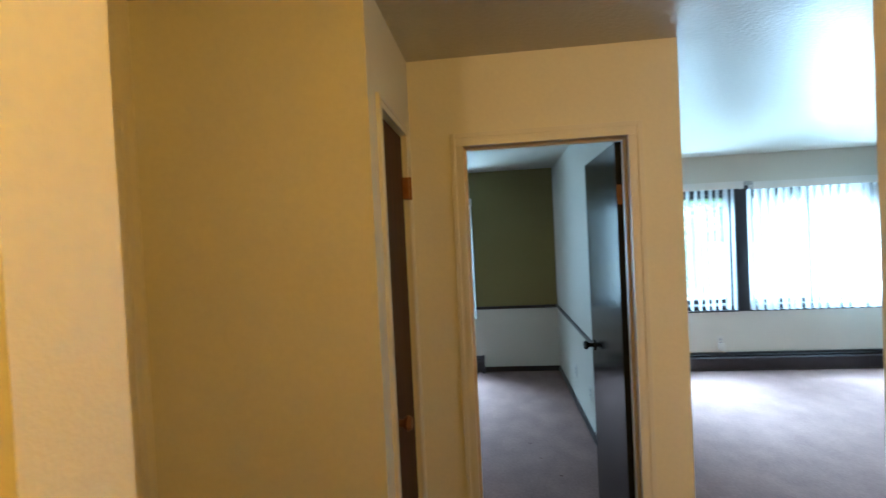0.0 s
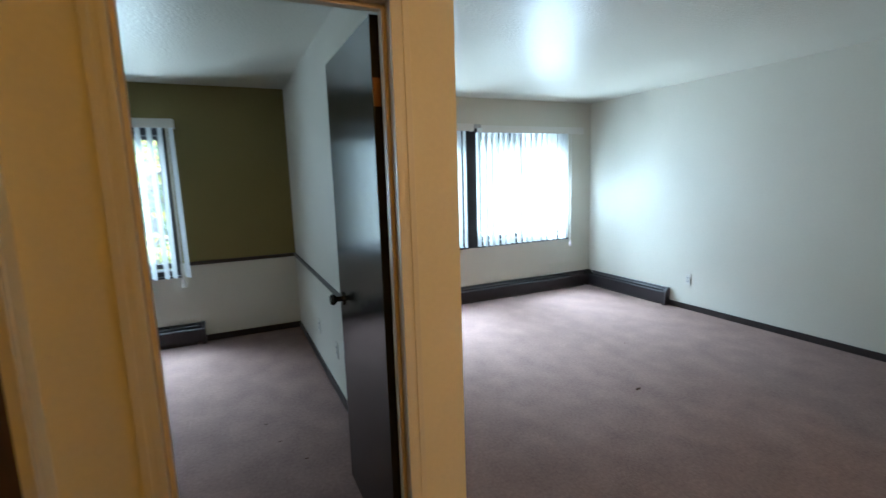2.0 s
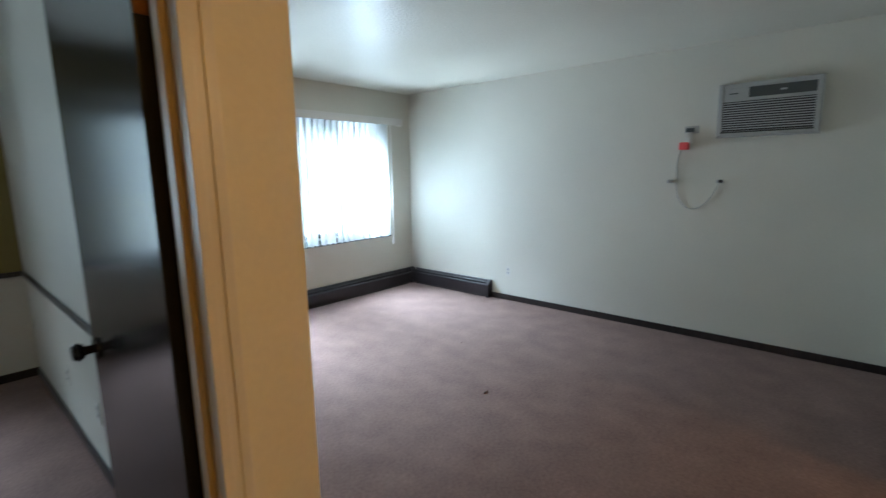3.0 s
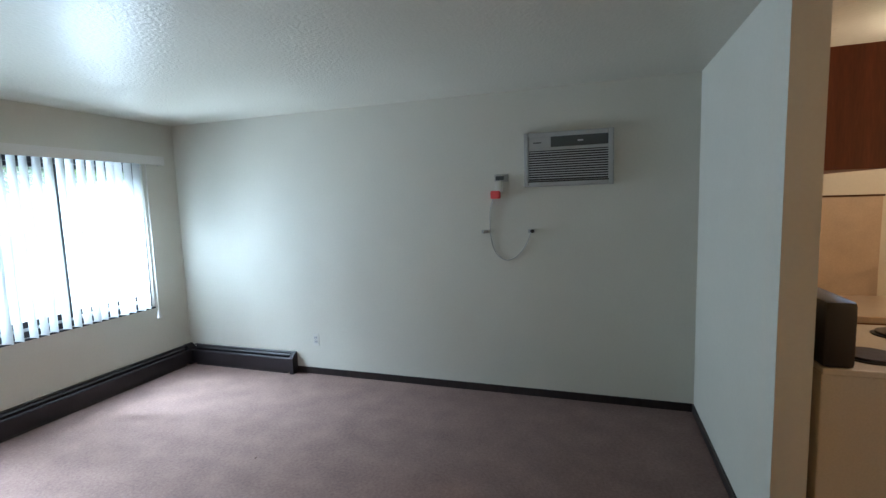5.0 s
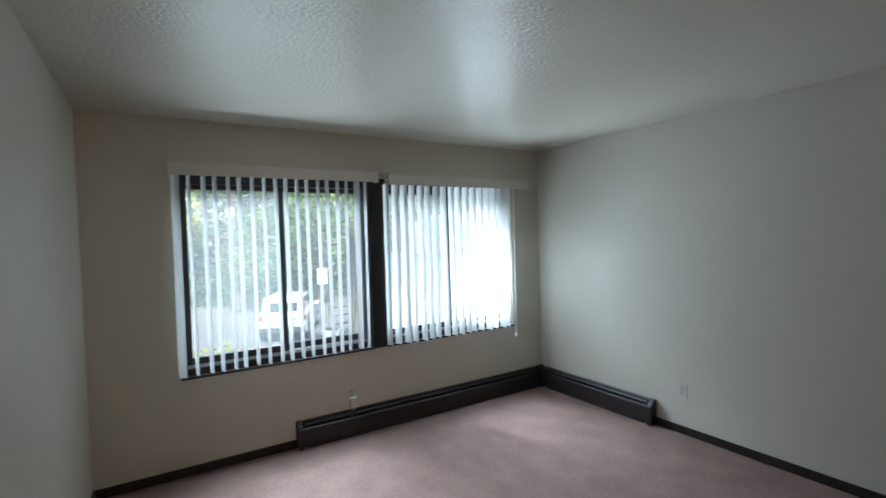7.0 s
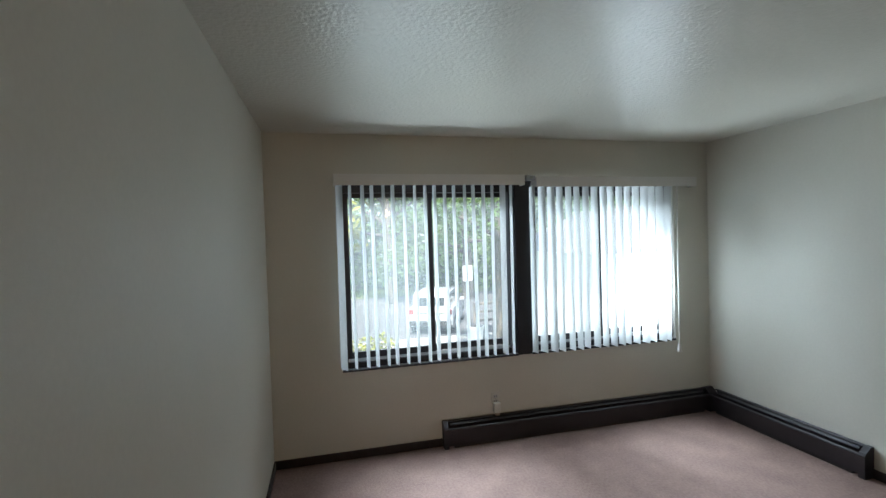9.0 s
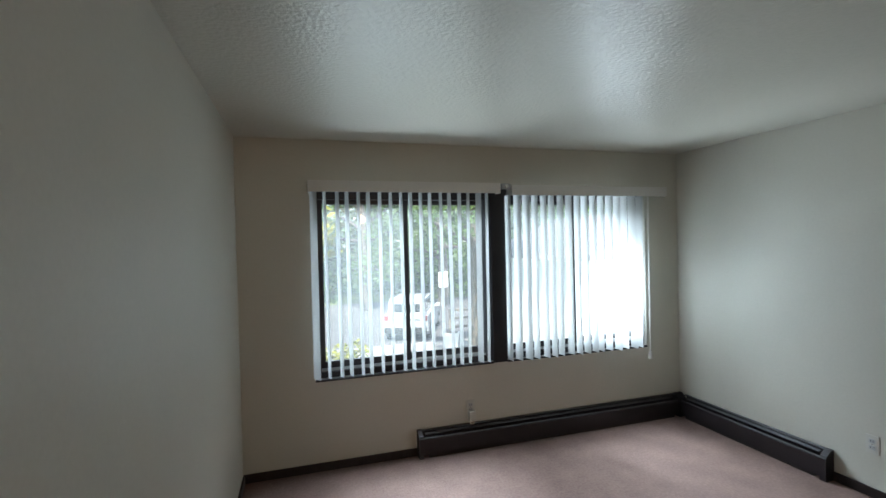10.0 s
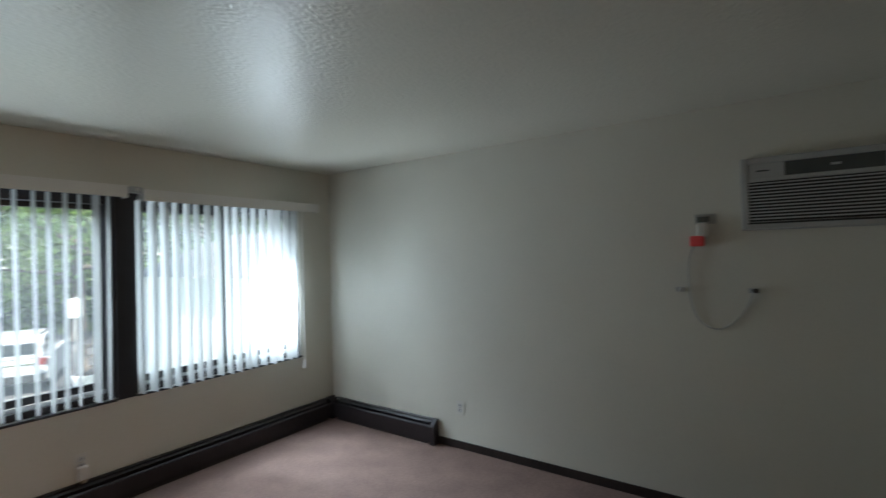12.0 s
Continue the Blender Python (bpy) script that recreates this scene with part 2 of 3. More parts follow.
def mesh_of(bm, name, material, smooth=False):
    me = bpy.data.meshes.new(name)
    bmesh.ops.recalc_face_normals(bm, faces=bm.faces)
    if smooth:
        for f in bm.faces:
            f.smooth = True
        for e in bm.edges:
            if len(e.link_faces) == 2 and e.calc_face_angle(0) > 0.7:
                e.smooth = False
    bm.to_mesh(me)
    bm.free()
    me.materials.append(material)
    return me


def thing(name, place, label, category, group="", kind=""):
    ob = new(name)
    ob.location = place
    ob.empty_display_size = 0.1
    return tagged(ob, label, category, group, kind)


def base_of(ob):
    place = Vector((0, 0, 0))
    while ob is not None:
        place += ob.location
        ob = ob.parent
    return place


def part(name, bm, material, parent, label="", smooth=False):
    """One mesh under a thing or a part; the bmesh is in the world's places."""
    bmesh.ops.translate(bm, vec=-base_of(parent), verts=bm.verts)
    ob = new(name, mesh_of(bm, name, material, smooth))
    ob.parent = parent
    return tagged(ob, label)


def structure(name, bm, material, label, category, smooth=False):
    return tagged(new(name, mesh_of(bm, name, material, smooth)), label, category, kind="structure")


def single(name, bm, material, place, label, category, group="", smooth=False):
    bmesh.ops.translate(bm, vec=-Vector(place), verts=bm.verts)
    ob = new(name, mesh_of(bm, name, material, smooth))
    ob.location = place
    return tagged(ob, label, category, group)


def wall_x(x0, x1, y0, y1, z0, z1, holes=()):
    """A wall that runs along x, with holes (xa, xb, za, zb) through it, as one closed skin."""
    xs = sorted({x0, x1, *(h[0] for h in holes), *(h[1] for h in holes)})
    zs = sorted({z0, z1, *(h[2] for h in holes), *(h[3] for h in holes)})
    def solid(i, k):
        if not (0 <= i < len(xs) - 1 and 0 <= k < len(zs) - 1):
            return False
        return not any(h[0] <= xs[i] and xs[i + 1] <= h[1] and h[2] <= zs[k] and zs[k + 1] <= h[3] for h in holes)
    bm, made = bmesh.new(), {}
    def at(i, y, k):
        if (i, y, k) not in made:
            made[i, y, k] = bm.verts.new((xs[i], y, zs[k]))
        return made[i, y, k]
    for i in range(len(xs) - 1):
        for k in range(len(zs) - 1):
            if not solid(i, k):
                continue
            for y in (y0, y1):
                bm.faces.new((at(i, y, k), at(i + 1, y, k), at(i + 1, y, k + 1), at(i, y, k + 1)))
            for di, dk, (p, q) in ((-1, 0, ((i, k), (i, k + 1))), (1, 0, ((i + 1, k), (i + 1, k + 1))), (0, -1, ((i, k), (i + 1, k))), (0, 1, ((i, k + 1), (i + 1, k + 1)))):
                if not solid(i + di, k + dk):
                    bm.faces.new((at(p[0], y0, p[1]), at(q[0], y0, q[1]), at(q[0], y1, q[1]), at(p[0], y1, p[1])))
    return bm


def wall_y(x0, x1, y0, y1, z0, z1, holes=()):
    """A wall that runs along y, with holes (ya, yb, za, zb) through it."""
    bm = wall_x(y0, y1, -x1, -x0, z0, z1, holes)
    bmesh.ops.rotate(bm, matrix=Matrix.Rotation(radians(90), 3, "Z"), verts=bm.verts)
    return bm


# ---- the plan ----
H = 2.44                       # ceiling
XW, XB = 0.182, 0.092          # faces of the partition, living room and bedroom
XE, YN, YB = 4.0, 6.0, 6.07    # east wall, window wall, bedroom window wall
YD = 2.464                     # hall face of the bedroom's front wall
YS0, YS1, XS = 1.115, 1.24, 2.43  # kitchen partition and its end
XH, YH = 0.032, 1.257          # end of the hall's east wall
XC, YC = -0.983, 1.76          # corner of the linen closet
DX0, DX1, DH = -0.745, -0.033, 2.045  # bedroom door opening
WA, WB, WZ0, WZ1 = (0.69, 2.105), (2.228, 3.63), 0.675, 2.10  # the two windows
SOUTH, WEST = -2.2, -3.2

structure("floor_carpet", boxes((WEST - 0.2, SOUTH - 0.2, -0.12, XE + 0.2, YB + 0.13, 0.0)), CARPET, "worn mauve cut-pile carpet with faint traffic marks", "carpet")
structure("ceiling", boxes((WEST - 0.2, SOUTH - 0.2, H, XE + 0.2, YN + 0.2, H + 0.25)), CEILING_PAINT, "white stippled ceiling with a slight sheen", "ceiling")
structure("wall_north", wall_x(XB + 0.045, XE + 0.2, YN, YN + 0.2, -0.1, H, ((WA[0], WB[1], WZ0, WZ1),)), WHITE_PAINT, "off-white painted wall under and round the windows", "wall")
structure("wall_east", wall_y(XE, XE + 0.2, SOUTH, YN, -0.1, H, ((1.83, 2.44, 1.72, 2.08), (-0.75, 0.335, 1.72, 2.09))), WHITE_PAINT, "white painted wall with an air conditioner through it", "wall")
structure("wall_partition", boxes((XB, YD + 0.11, 0.0, XW, YN + 0.1, H)), WHITE_PAINT, "white painted partition between bedroom and living room", "wall")
structure("wall_bedroom_north", wall_x(WEST - 0.2, XB + 0.04, YB, YB + 0.13, 0.79, H, ((-2.35, -0.965, 0.79, 2.08),)), OLIVE_PAINT, "olive green painted wall above the chair rail", "wall")
structure("wall_bedroom_dado", wall_x(WEST - 0.2, XB + 0.04, YB, YB + 0.13, -0.1, 0.79, ((-2.35, -0.965, 0.675, 0.79),)), WHITE_PAINT, "off-white painted wall below the chair rail", "wall")
structure("wall_bedroom_south", wall_x(WEST, XW, YD, YD + 0.11, 0.0, H, ((DX0 - 0.02, DX1 + 0.02, 0.0, DH + 0.02),)), HALL_PAINT, "cream painted wall with the bedroom doorway", "wall")
structure("wall_west", boxes((WEST - 0.2, SOUTH - 0.2, 0.0, WEST, YB, H)), WHITE_PAINT, "white painted wall", "wall")
structure("wall_south", boxes((WEST, SOUTH - 0.2, 0.0, XE, SOUTH, H)), HALL_PAINT, "cream painted wall", "wall")
structure("wall_kitchen", boxes((XS, YS0, 0.0, XE, YS1, H)), WHITE_PAINT, "white painted partition that ends beside the kitchen", "wall")
structure("wall_hall_east", boxes((XH, SOUTH, 0.0, XH + 0.12, YH, H)), HALL_PAINT, "cream painted hall wall, its end open to the living room", "wall")
structure("wall_closet", wall_y(XC - 0.1, XC, YC, YD, 0.0, H, ((1.89, 2.325, 0.0, 2.08),)), HALL_PAINT, "cream painted wall with a narrow closet door", "wall")
structure("wall_alcove_north", boxes((-1.75, YC, 0.0, XC - 0.1, YC + 0.1, H)), HALL_PAINT, "plain cream painted wall of a door alcove", "wall")
structure("wall_alcove_back", wall_y(-1.85, -1.75, 0.70, YC + 0.1, 0.0, H, ((0.92, 1.66, 0.0, 2.04),)), HALL_PAINT, "cream painted wall with a casing at the back of an alcove", "wall")
structure("wall_hall_west", boxes((-1.75, 0.70, 0.0, -1.0, 0.815, H), (-1.45, SOUTH, 0.0, -1.34, 0.70, H)), HALL_PAINT, "cream painted hall wall with a square corner", "wall")

# kitchen floor, a thin sheet on the slab
structure("floor_kitchen", boxes((XS, SOUTH, 0.0, XE, YS0, 0.005)), VINYL_FLOOR, "brown vinyl kitchen floor", "floor")


def baseboard(*b):
    return structure("baseboard", boxes(b, bevel=0.003), DARK_WOOD, "dark stained wooden baseboard along the carpet", "baseboard")


BH, BT = 0.062, 0.012
baseboard(XW, YN - BT, 0, 1.445, YN, BH)
baseboard(XE - BT, YS1, 0, XE, 4.68, BH)
baseboard(XW, YD, 0, XW + BT, YN - BT, BH)
baseboard(XS, YS1, 0, XE - BT, YS1 + BT, BH)
structure("baseboard", boxes((XS - BT, YS0, 0, XS, YS1 + BT, BH), bevel=0.003), BROWN_WOOD, "brown stained wooden baseboard at the partition end", "baseboard")
baseboard(-0.81, YB - BT, 0, XB, YB, BH)
baseboard(XB - BT, YD + 0.11, 0, XB, YB - BT, BH)
for b in ((WEST, YB - 0.018, 0.765, -2.40, YB, 0.80), (-0.93, YB - 0.018, 0.765, XB, YB, 0.80), (XB - 0.018, YD + 0.11, 0.765, XB, YB - 0.018, 0.80)):
    structure("chair_rail", boxes(b, bevel=0.005), DARK_WOOD, "dark stained wooden chair rail on the bedroom wall", "chair rail")


def casing(name, along, c0, c1, face, out, top, width=0.054):
    """A door casing round an opening from c0 to c1: two legs and a head, each with an inner bead and an outer band; out is the way it stands proud."""
    root = thing(name, (0, 0, 0), "cream painted wooden door casing with a stepped profile", "door casing", kind="structure")
    def lay(a, b, za, zb, thick):
        lo, hi = sorted((face, face + out * thick))
        return boxes((a, lo, za, b, hi, zb) if along == "x" else (lo, a, za, hi, b, zb), bevel=0.0018)
    r = width * 0.36
    for a, b, inner, outer in ((c0 - width, c0, (c0 - r, c0 + 0.002), (c0 - width - 0.002, c0 - width + r)), (c1, c1 + width, (c1 - 0.002, c1 + r), (c1 + width - r, c1 + width + 0.002))):
        leg = part("leg", lay(a, b, 0, top, 0.010), TRIM_PAINT, root)
        part("back_band", lay(*outer, 0, top + width + 0.002, 0.0135), TRIM_PAINT, leg)
        part("bead", lay(*inner, 0, top - 0.002, 0.012), TRIM_PAINT, leg)
    head = part("head", lay(c0 - width, c1 + width, top, top + width, 0.010), TRIM_PAINT, root)
    part("back_band", lay(c0 - width + r, c1 + width - r, top + width - r, top + width + 0.002, 0.0135), TRIM_PAINT, head)
    part("bead", lay(c0 - r, c1 + r, top - 0.002, top + r, 0.012), TRIM_PAINT, head)
    return root


casing("door_casing_1", "x", DX0, DX1, YD, -1, DH)
casing("door_casing_2", "y", 1.89, 2.325, XC, 1, 2.08, 0.034)
casing("door_casing_3", "y", 0.92, 1.66, -1.75, 1, 2.04)
jamb = thing("door_jamb_1", (0, 0, 0), "cream door lining with a stop strip, its shade put into a tan colour", "door jamb", kind="structure")
for a, b in ((DX0 - 0.02, DX0), (DX1, DX1 + 0.02)):
    part("side", boxes((a, YD + 0.001, 0, b, YD + 0.115, DH + 0.02)), JAMB_PAINT, jamb)
part("top", boxes((DX0, YD + 0.001, DH, DX1, YD + 0.115, DH + 0.02)), JAMB_PAINT, jamb)
part("stop", boxes((DX0, YD + 0.045, DH - 0.012, DX1, YD + 0.075, DH)), JAMB_PAINT, jamb)
part("stop", boxes((DX1 - 0.012, YD + 0.045, 0, DX1, YD + 0.075, DH - 0.012)), JAMB_PAINT, jamb)
part("stop", boxes((DX0, YD + 0.045, 0, DX0 + 0.012, YD + 0.075, DH - 0.012)), JAMB_PAINT, jamb)


def knob(parent, place, way, material, name="knob"):
    """A round knob with its rose, standing out from a door along way."""
    p, w = Vector(place), Vector(way)
    ob = part(name, rods((p, p + w * 0.008, 0.032, 0.030), (p + w * 0.008, p + w * 0.035, 0.012, 0.014), (p + w * 0.035, p + w * 0.048, 0.020, 0.028),
                         (p + w * 0.048, p + w * 0.062, 0.028, 0.020), sides=20), material, parent, "round metal door knob", smooth=True)
    return ob


# bedroom door, standing open along the partition
door = thing("door_1", (DX1 - 0.015, YD + 0.115, 0.012), "dark stained flush wooden bedroom door standing wide open", "door", kind="structure")
part("slab", boxes((-0.062, YD + 0.118, 0.012, -0.026, YD + 0.118 + 0.70, 2.04), bevel=0.003), DOOR_WOOD, door)
knob(door, (-0.062, YD + 0.755, 0.965), (-1, 0, 0), DARK_METAL)
knob(door, (-0.026, YD + 0.755, 0.965), (1, 0, 0), DARK_METAL)
part("latch_plate", boxes((-0.055, YD + 0.817, 0.93, -0.033, YD + 0.820, 1.0)), BRASS, door)
for z in (0.28, 1.80):
    h = part("hinge", boxes((-0.060, YD + 0.1155, z - 0.045, -0.028, YD + 0.1178, z + 0.045)), BRASS, door, "worn brass hinge")
    part("pin", rods(((-0.022, YD + 0.112, z - 0.048), (-0.022, YD + 0.112, z + 0.048), 0.006)), BRASS, h, smooth=True)

# linen closet door
cdoor = thing("door_2", (XC - 0.02, 1.94, 0.012), "narrow brown stained closet door, closed, in a cream casing", "door", kind="structure")
part("slab", boxes((XC - 0.050, 1.894, 0.012, XC - 0.014, 2.321, 2.074), bevel=0.003), BROWN_WOOD, cdoor)
knob(cdoor, (XC - 0.014, 1.950, 1.005), (1, 0, 0), BRASS)
for z in (0.28, 1.855):
    h = part("hinge", boxes((XC - 0.012, 2.295, z - 0.045, XC + 0.014, 2.329, z + 0.045), bevel=0.002), BRASS, cdoor, "worn brass hinge")
    part("pin", rods(((XC + 0.016, 2.323, z - 0.048), (XC + 0.016, 2.323, z + 0.048), 0.006)), BRASS, h, smooth=True)
bath = thing("door_3", (-1.79, 1.0, 0.012), "cream painted flush door, closed, at the back of an alcove", "door", kind="structure")
part("slab", boxes((-1.80, 0.924, 0.012, -1.765, 1.656, 2.036), bevel=0.003), TRIM_PAINT, bath)
knob(bath, (-1.765, 0.98, 0.965), (1, 0, 0), CHROME)


# ---- windows ----
def window(name, x0, x1, z0, z1, y, middle, mullion=0.038):
    """A sliding window of two sashes in a dark frame."""
    root = thing(name, ((x0 + x1) / 2, y, z0), "sliding window of two panes in a dark bronze aluminium frame", "window", kind="structure")
    f = 0.045
    part("window_frame", boxes((x0, y + 0.03, z0, x0 + f, y + 0.13, z1), (x1 - f, y + 0.03, z0, x1, y + 0.13, z1), (x0 + f, y + 0.03, z1 - 0.095, x1 - f, y + 0.13, z1),
                               (x0 + f, y + 0.03, z0, x1 - f, y + 0.13, z0 + f), bevel=0.002), BRONZE, root)
    part("track", boxes((x0 + f, y + 0.055, z0 + f, x1 - f, y + 0.060, z0 + f + 0.018), (x0 + f, y + 0.095, z0 + f, x1 - f, y + 0.10, z0 + f + 0.018)), GREY_PLASTIC, root)
    for a, b, d in ((x0 + f, middle + mullion / 2, 0.065), (middle - mullion / 2, x1 - f, 0.103)):
        s, zb, zt = 0.036, z0 + f + 0.020, z1 - 0.095
        sash = part("sash", boxes((a, y + d, zb, a + s, y + d + 0.026, zt), (b - s, y + d, zb, b, y + d + 0.026, zt), (a + s, y + d, zt - s, b - s, y + d + 0.026, zt),
                                  (a + s, y + d, zb, b - s, y + d + 0.026, zb + s + 0.012), bevel=0.002), BRONZE, root)
        pane = part("pane", boxes((a + s - 0.004, y + d + 0.010, zb + s, b - s + 0.004, y + d + 0.014, zt - s + 0.004)), GLASS, sash)
        pane.visible_shadow = False
    net = part("insect_screen", boxes((x0 + f + 0.02, y + 0.138, z0 + f, middle, y + 0.1385, z1 - 0.095)), SCREEN, root, "fine grey insect screen")
    net.visible_shadow = False
    part("window_sill", boxes((x0, y - 0.012, z0 - 0.016, x1, y + 0.03, z0), bevel=0.003), BRONZE, root)
    return root


window("window_1", *WA, WZ0, WZ1, YN, 1.408)
window("window_2", *WB, WZ0, WZ1, YN, 2.93)
structure("trim", boxes((WA[1], YN - 0.004, WZ0 - 0.012, WB[0], YN + 0.13, WZ1), bevel=0.002), BRONZE, "dark bronze post between two windows", "window post")
window("window_3", -2.35, -0.965, WZ0, 2.08, YB, -1.65)


def slat_mesh(name, length, width):
    """A vertical vinyl slat, slightly curved, hung from its top."""
    bm = bmesh.new()
    cols = 7
    rows = [[bm.verts.new(((c / (cols - 1) - 0.5) * width, 0.006 * (1 - (2 * c / (cols - 1) - 1) ** 2), -z * length)) for c in range(cols)] for z in (0, 0.33, 0.66, 1)]
    for r0, r1 in zip(rows, rows[1:]):
        for c in range(cols - 1):
            bm.faces.new((r0[c], r0[c + 1], r1[c + 1], r1[c]))
    return mesh_of(bm, name, SLAT, smooth=True)


def blind(x0, x1, y, z, first, last, count, angle, length, seed, label, wand_x=None, gaps=()):
    """Vertical slats under a head rail with a valance."""
    root = thing("vertical_blind", ((x0 + x1) / 2, y, z), label, "blind")
    rng = random.Random(seed)
    part("headrail", boxes((x0 + 0.01, y - 0.022, z - 0.055, x1 - 0.01, y + 0.022, z - 0.012), bevel=0.003), LIGHT_PLASTIC, root)
    v = part("valance", boxes((x0, y - 0.050, z - 0.082, x1, y - 0.044, z), bevel=0.002), VALANCE, root)
    part("return", boxes((x0, y - 0.044, z - 0.082, x0 + 0.005, YN if y < YN else YB, z)), VALANCE, v)
    part("return", boxes((x1 - 0.005, y - 0.044, z - 0.082, x1, YN if y < YN else YB, z)), VALANCE, v)
    me = slat_mesh("slat", length, 0.087)
    clip = mesh_of(boxes((-0.008, -0.003, 0.0, 0.008, 0.003, 0.022)), "carrier", LIGHT_PLASTIC)
    for i in range(count):
        x = first + (last - first) * i / (count - 1)
        if i in gaps:
            continue
        s = new("slat", me)
        s.parent = root
        s.matrix_basis = pose(x - (x0 + x1) / 2 + rng.uniform(-0.006, 0.006), rng.uniform(-0.004, 0.004), -0.075, rng.uniform(-0.4, 0.4), rng.uniform(-0.5, 0.5), angle(i) + rng.uniform(-3, 3))
        c = new("carrier", clip)
        c.parent = root
        c.matrix_basis = pose(x - (x0 + x1) / 2, 0, -0.076)
    if wand_x is not None:
        part("wand", rods(((wand_x, y - 0.03, z - 0.08), (wand_x, y - 0.03, z - 1.47), 0.006)), VALANCE, root, "thin white control cord", smooth=True)
        part("cord_weight", rods(((wand_x, y - 0.03, z - 1.54), (wand_x, y - 0.03, z - 1.47), 0.021, 0.012)), VALANCE, root, "white cord weight", smooth=True)
    return root


blind(0.668, 2.155, 5.945, 2.13, 0.709, 2.057, 18, lambda i: {0: -58, 16: -78}.get(i, -75 - 1.2 * i), 1.365, 3, "white vertical blind, its slats turned open before the window")
blind(2.255, 3.79, 5.945, 2.115, 2.235, 3.525, 17, lambda i: -72 if i in (1, 2) else -84, 1.362, 5, "white vertical blind with half-closed slats before the window", 3.60)
blind(-2.45, -0.885, 6.015, 2.12, -2.36, -0.912, 18, lambda i: -56, 1.38, 7, "white vertical blind in front of the bedroom window", -0.945)
bracket = thing("blind_bracket", (2.212, 5.93, 2.13), "bare grey metal end of a blind rail on the window post", "bracket")
part("rail_end", boxes((2.172, 5.90, 2.085, 2.25, 5.955, 2.125), bevel=0.004), GREY_PLASTIC, bracket)
part("gear", rods(((2.212, 5.90, 2.105), (2.212, 5.893, 2.105), 0.014)), CHROME, bracket, smooth=True)
part("clip", boxes((2.185, 5.925, 2.125, 2.24, 5.99, 2.131)), GREY_PLASTIC, bracket)


# ---- baseboard heaters ----
def heater(along, a, b, wall, label, caps):
    """A hydronic baseboard heater: back plate with hood, front panel, damper, fins and end caps."""
    place = ((a + b) / 2, wall, 0) if along == "x" else (wall, (a + b) / 2, 0)
    root = thing("baseboard_heater", place, label, "heater")
    axis = "x" if along == "x" else "y"
    def swept(outline, s, e):
        return prism([(wall - d, z) for d, z in outline], axis, s, e)
    part("back_plate", swept([(0.0, 0.0), (0.0, 0.200), (0.022, 0.200), (0.027, 0.193), (0.024, 0.190), (0.020, 0.195), (0.004, 0.195), (0.004, 0.0)], a, b), HEATER_METAL, root)
    part("front_panel", swept([(0.066, 0.018), (0.074, 0.021), (0.076, 0.140), (0.073, 0.150), (0.064, 0.157), (0.061, 0.154), (0.069, 0.147), (0.071, 0.138), (0.069, 0.024), (0.066, 0.023)], a, b), HEATER_METAL, root)
    part("damper", swept([(0.026, 0.184), (0.042, 0.170), (0.040, 0.167), (0.024, 0.181)], a + 0.03, b - 0.03), HEATER_METAL, root, "dark damper blade in the slot")
    part("element", swept([(0.010, 0.055), (0.062, 0.055), (0.062, 0.118), (0.010, 0.118)], a + 0.04, b - 0.04), HEATER_INSIDE, root, "finned heating element")
    part("foot", swept([(0.006, 0.0), (0.066, 0.0), (0.066, 0.018), (0.006, 0.018)], a + 0.05, b - 0.05), HEATER_INSIDE, root)
    for s, e in caps:
        part("end_cap", swept([(0.0, 0.0), (0.0, 0.204), (0.026, 0.204), (0.070, 0.168), (0.080, 0.150), (0.081, 0.0)], s, e), HEATER_METAL, root)
    return root


heater("x", 1.47, XE - 0.08, YN, "long dark brown baseboard heater under the windows", ((1.44, 1.475), (XE - 0.085, XE)))
heater("y", 4.71, YN - 0.08, XE, "short dark brown baseboard heater with an open top slot", ((4.675, 4.715),))
heater("x", -2.6, -0.84, YB, "dark baseboard heater under the bedroom window", ((-0.845, -0.81), (-2.63, -2.595)))


# ---- outlets and the air conditioner ----
def outlet(place, normal, label="ivory duplex wall outlet"):
    """A duplex socket plate on a wall whose outward way is normal (+-x or +-y)."""
    root = thing("wall_outlet", place, label, "outlet", "wall outlets")
    px, py, pz = place
    nx, ny = normal
    def lay(u0, u1, z0, z1, d0, d1):
        if nx:
            return boxes((px + nx * d0, py + u0, pz + z0, px + nx * d1, py + u1, pz + z1), bevel=0.0015)
        return boxes((px + u0, py + ny * d0, pz + z0, px + u1, py + ny * d1, pz + z1), bevel=0.0015)
    part("plate", lay(-0.035, 0.035, -0.057, 0.057, 0, 0.005), PLASTIC, root)
    for dz in (-0.020, 0.020):
        s = part("socket", lay(-0.017, 0.017, dz - 0.014, dz + 0.014, 0.005, 0.007), LIGHT_PLASTIC, root)
        part("slot", lay(-0.009, -0.006, dz - 0.005, dz + 0.007, 0.0065, 0.0078), BLACK_PLASTIC, s)
        part("slot", lay(0.006, 0.009, dz - 0.005, dz + 0.007, 0.0065, 0.0078), BLACK_PLASTIC, s)
    part("screw", lay(-0.003, 0.003, -0.003, 0.003, 0.005, 0.0065), CHROME, root)
    return root


outlet((XE, 4.452, 0.335), (-1, 0))
outlet((1.892, YN, 0.325), (0, -1))
outlet((XB, 4.89, 0.335), (-1, 0))
outlet((XB, 4.22, 0.345), (-1, 0))
fresh = thing("plug_in_freshener", (1.892, 5.99, 0.25), "beige plug-in air freshener hanging in the outlet", "air freshener")
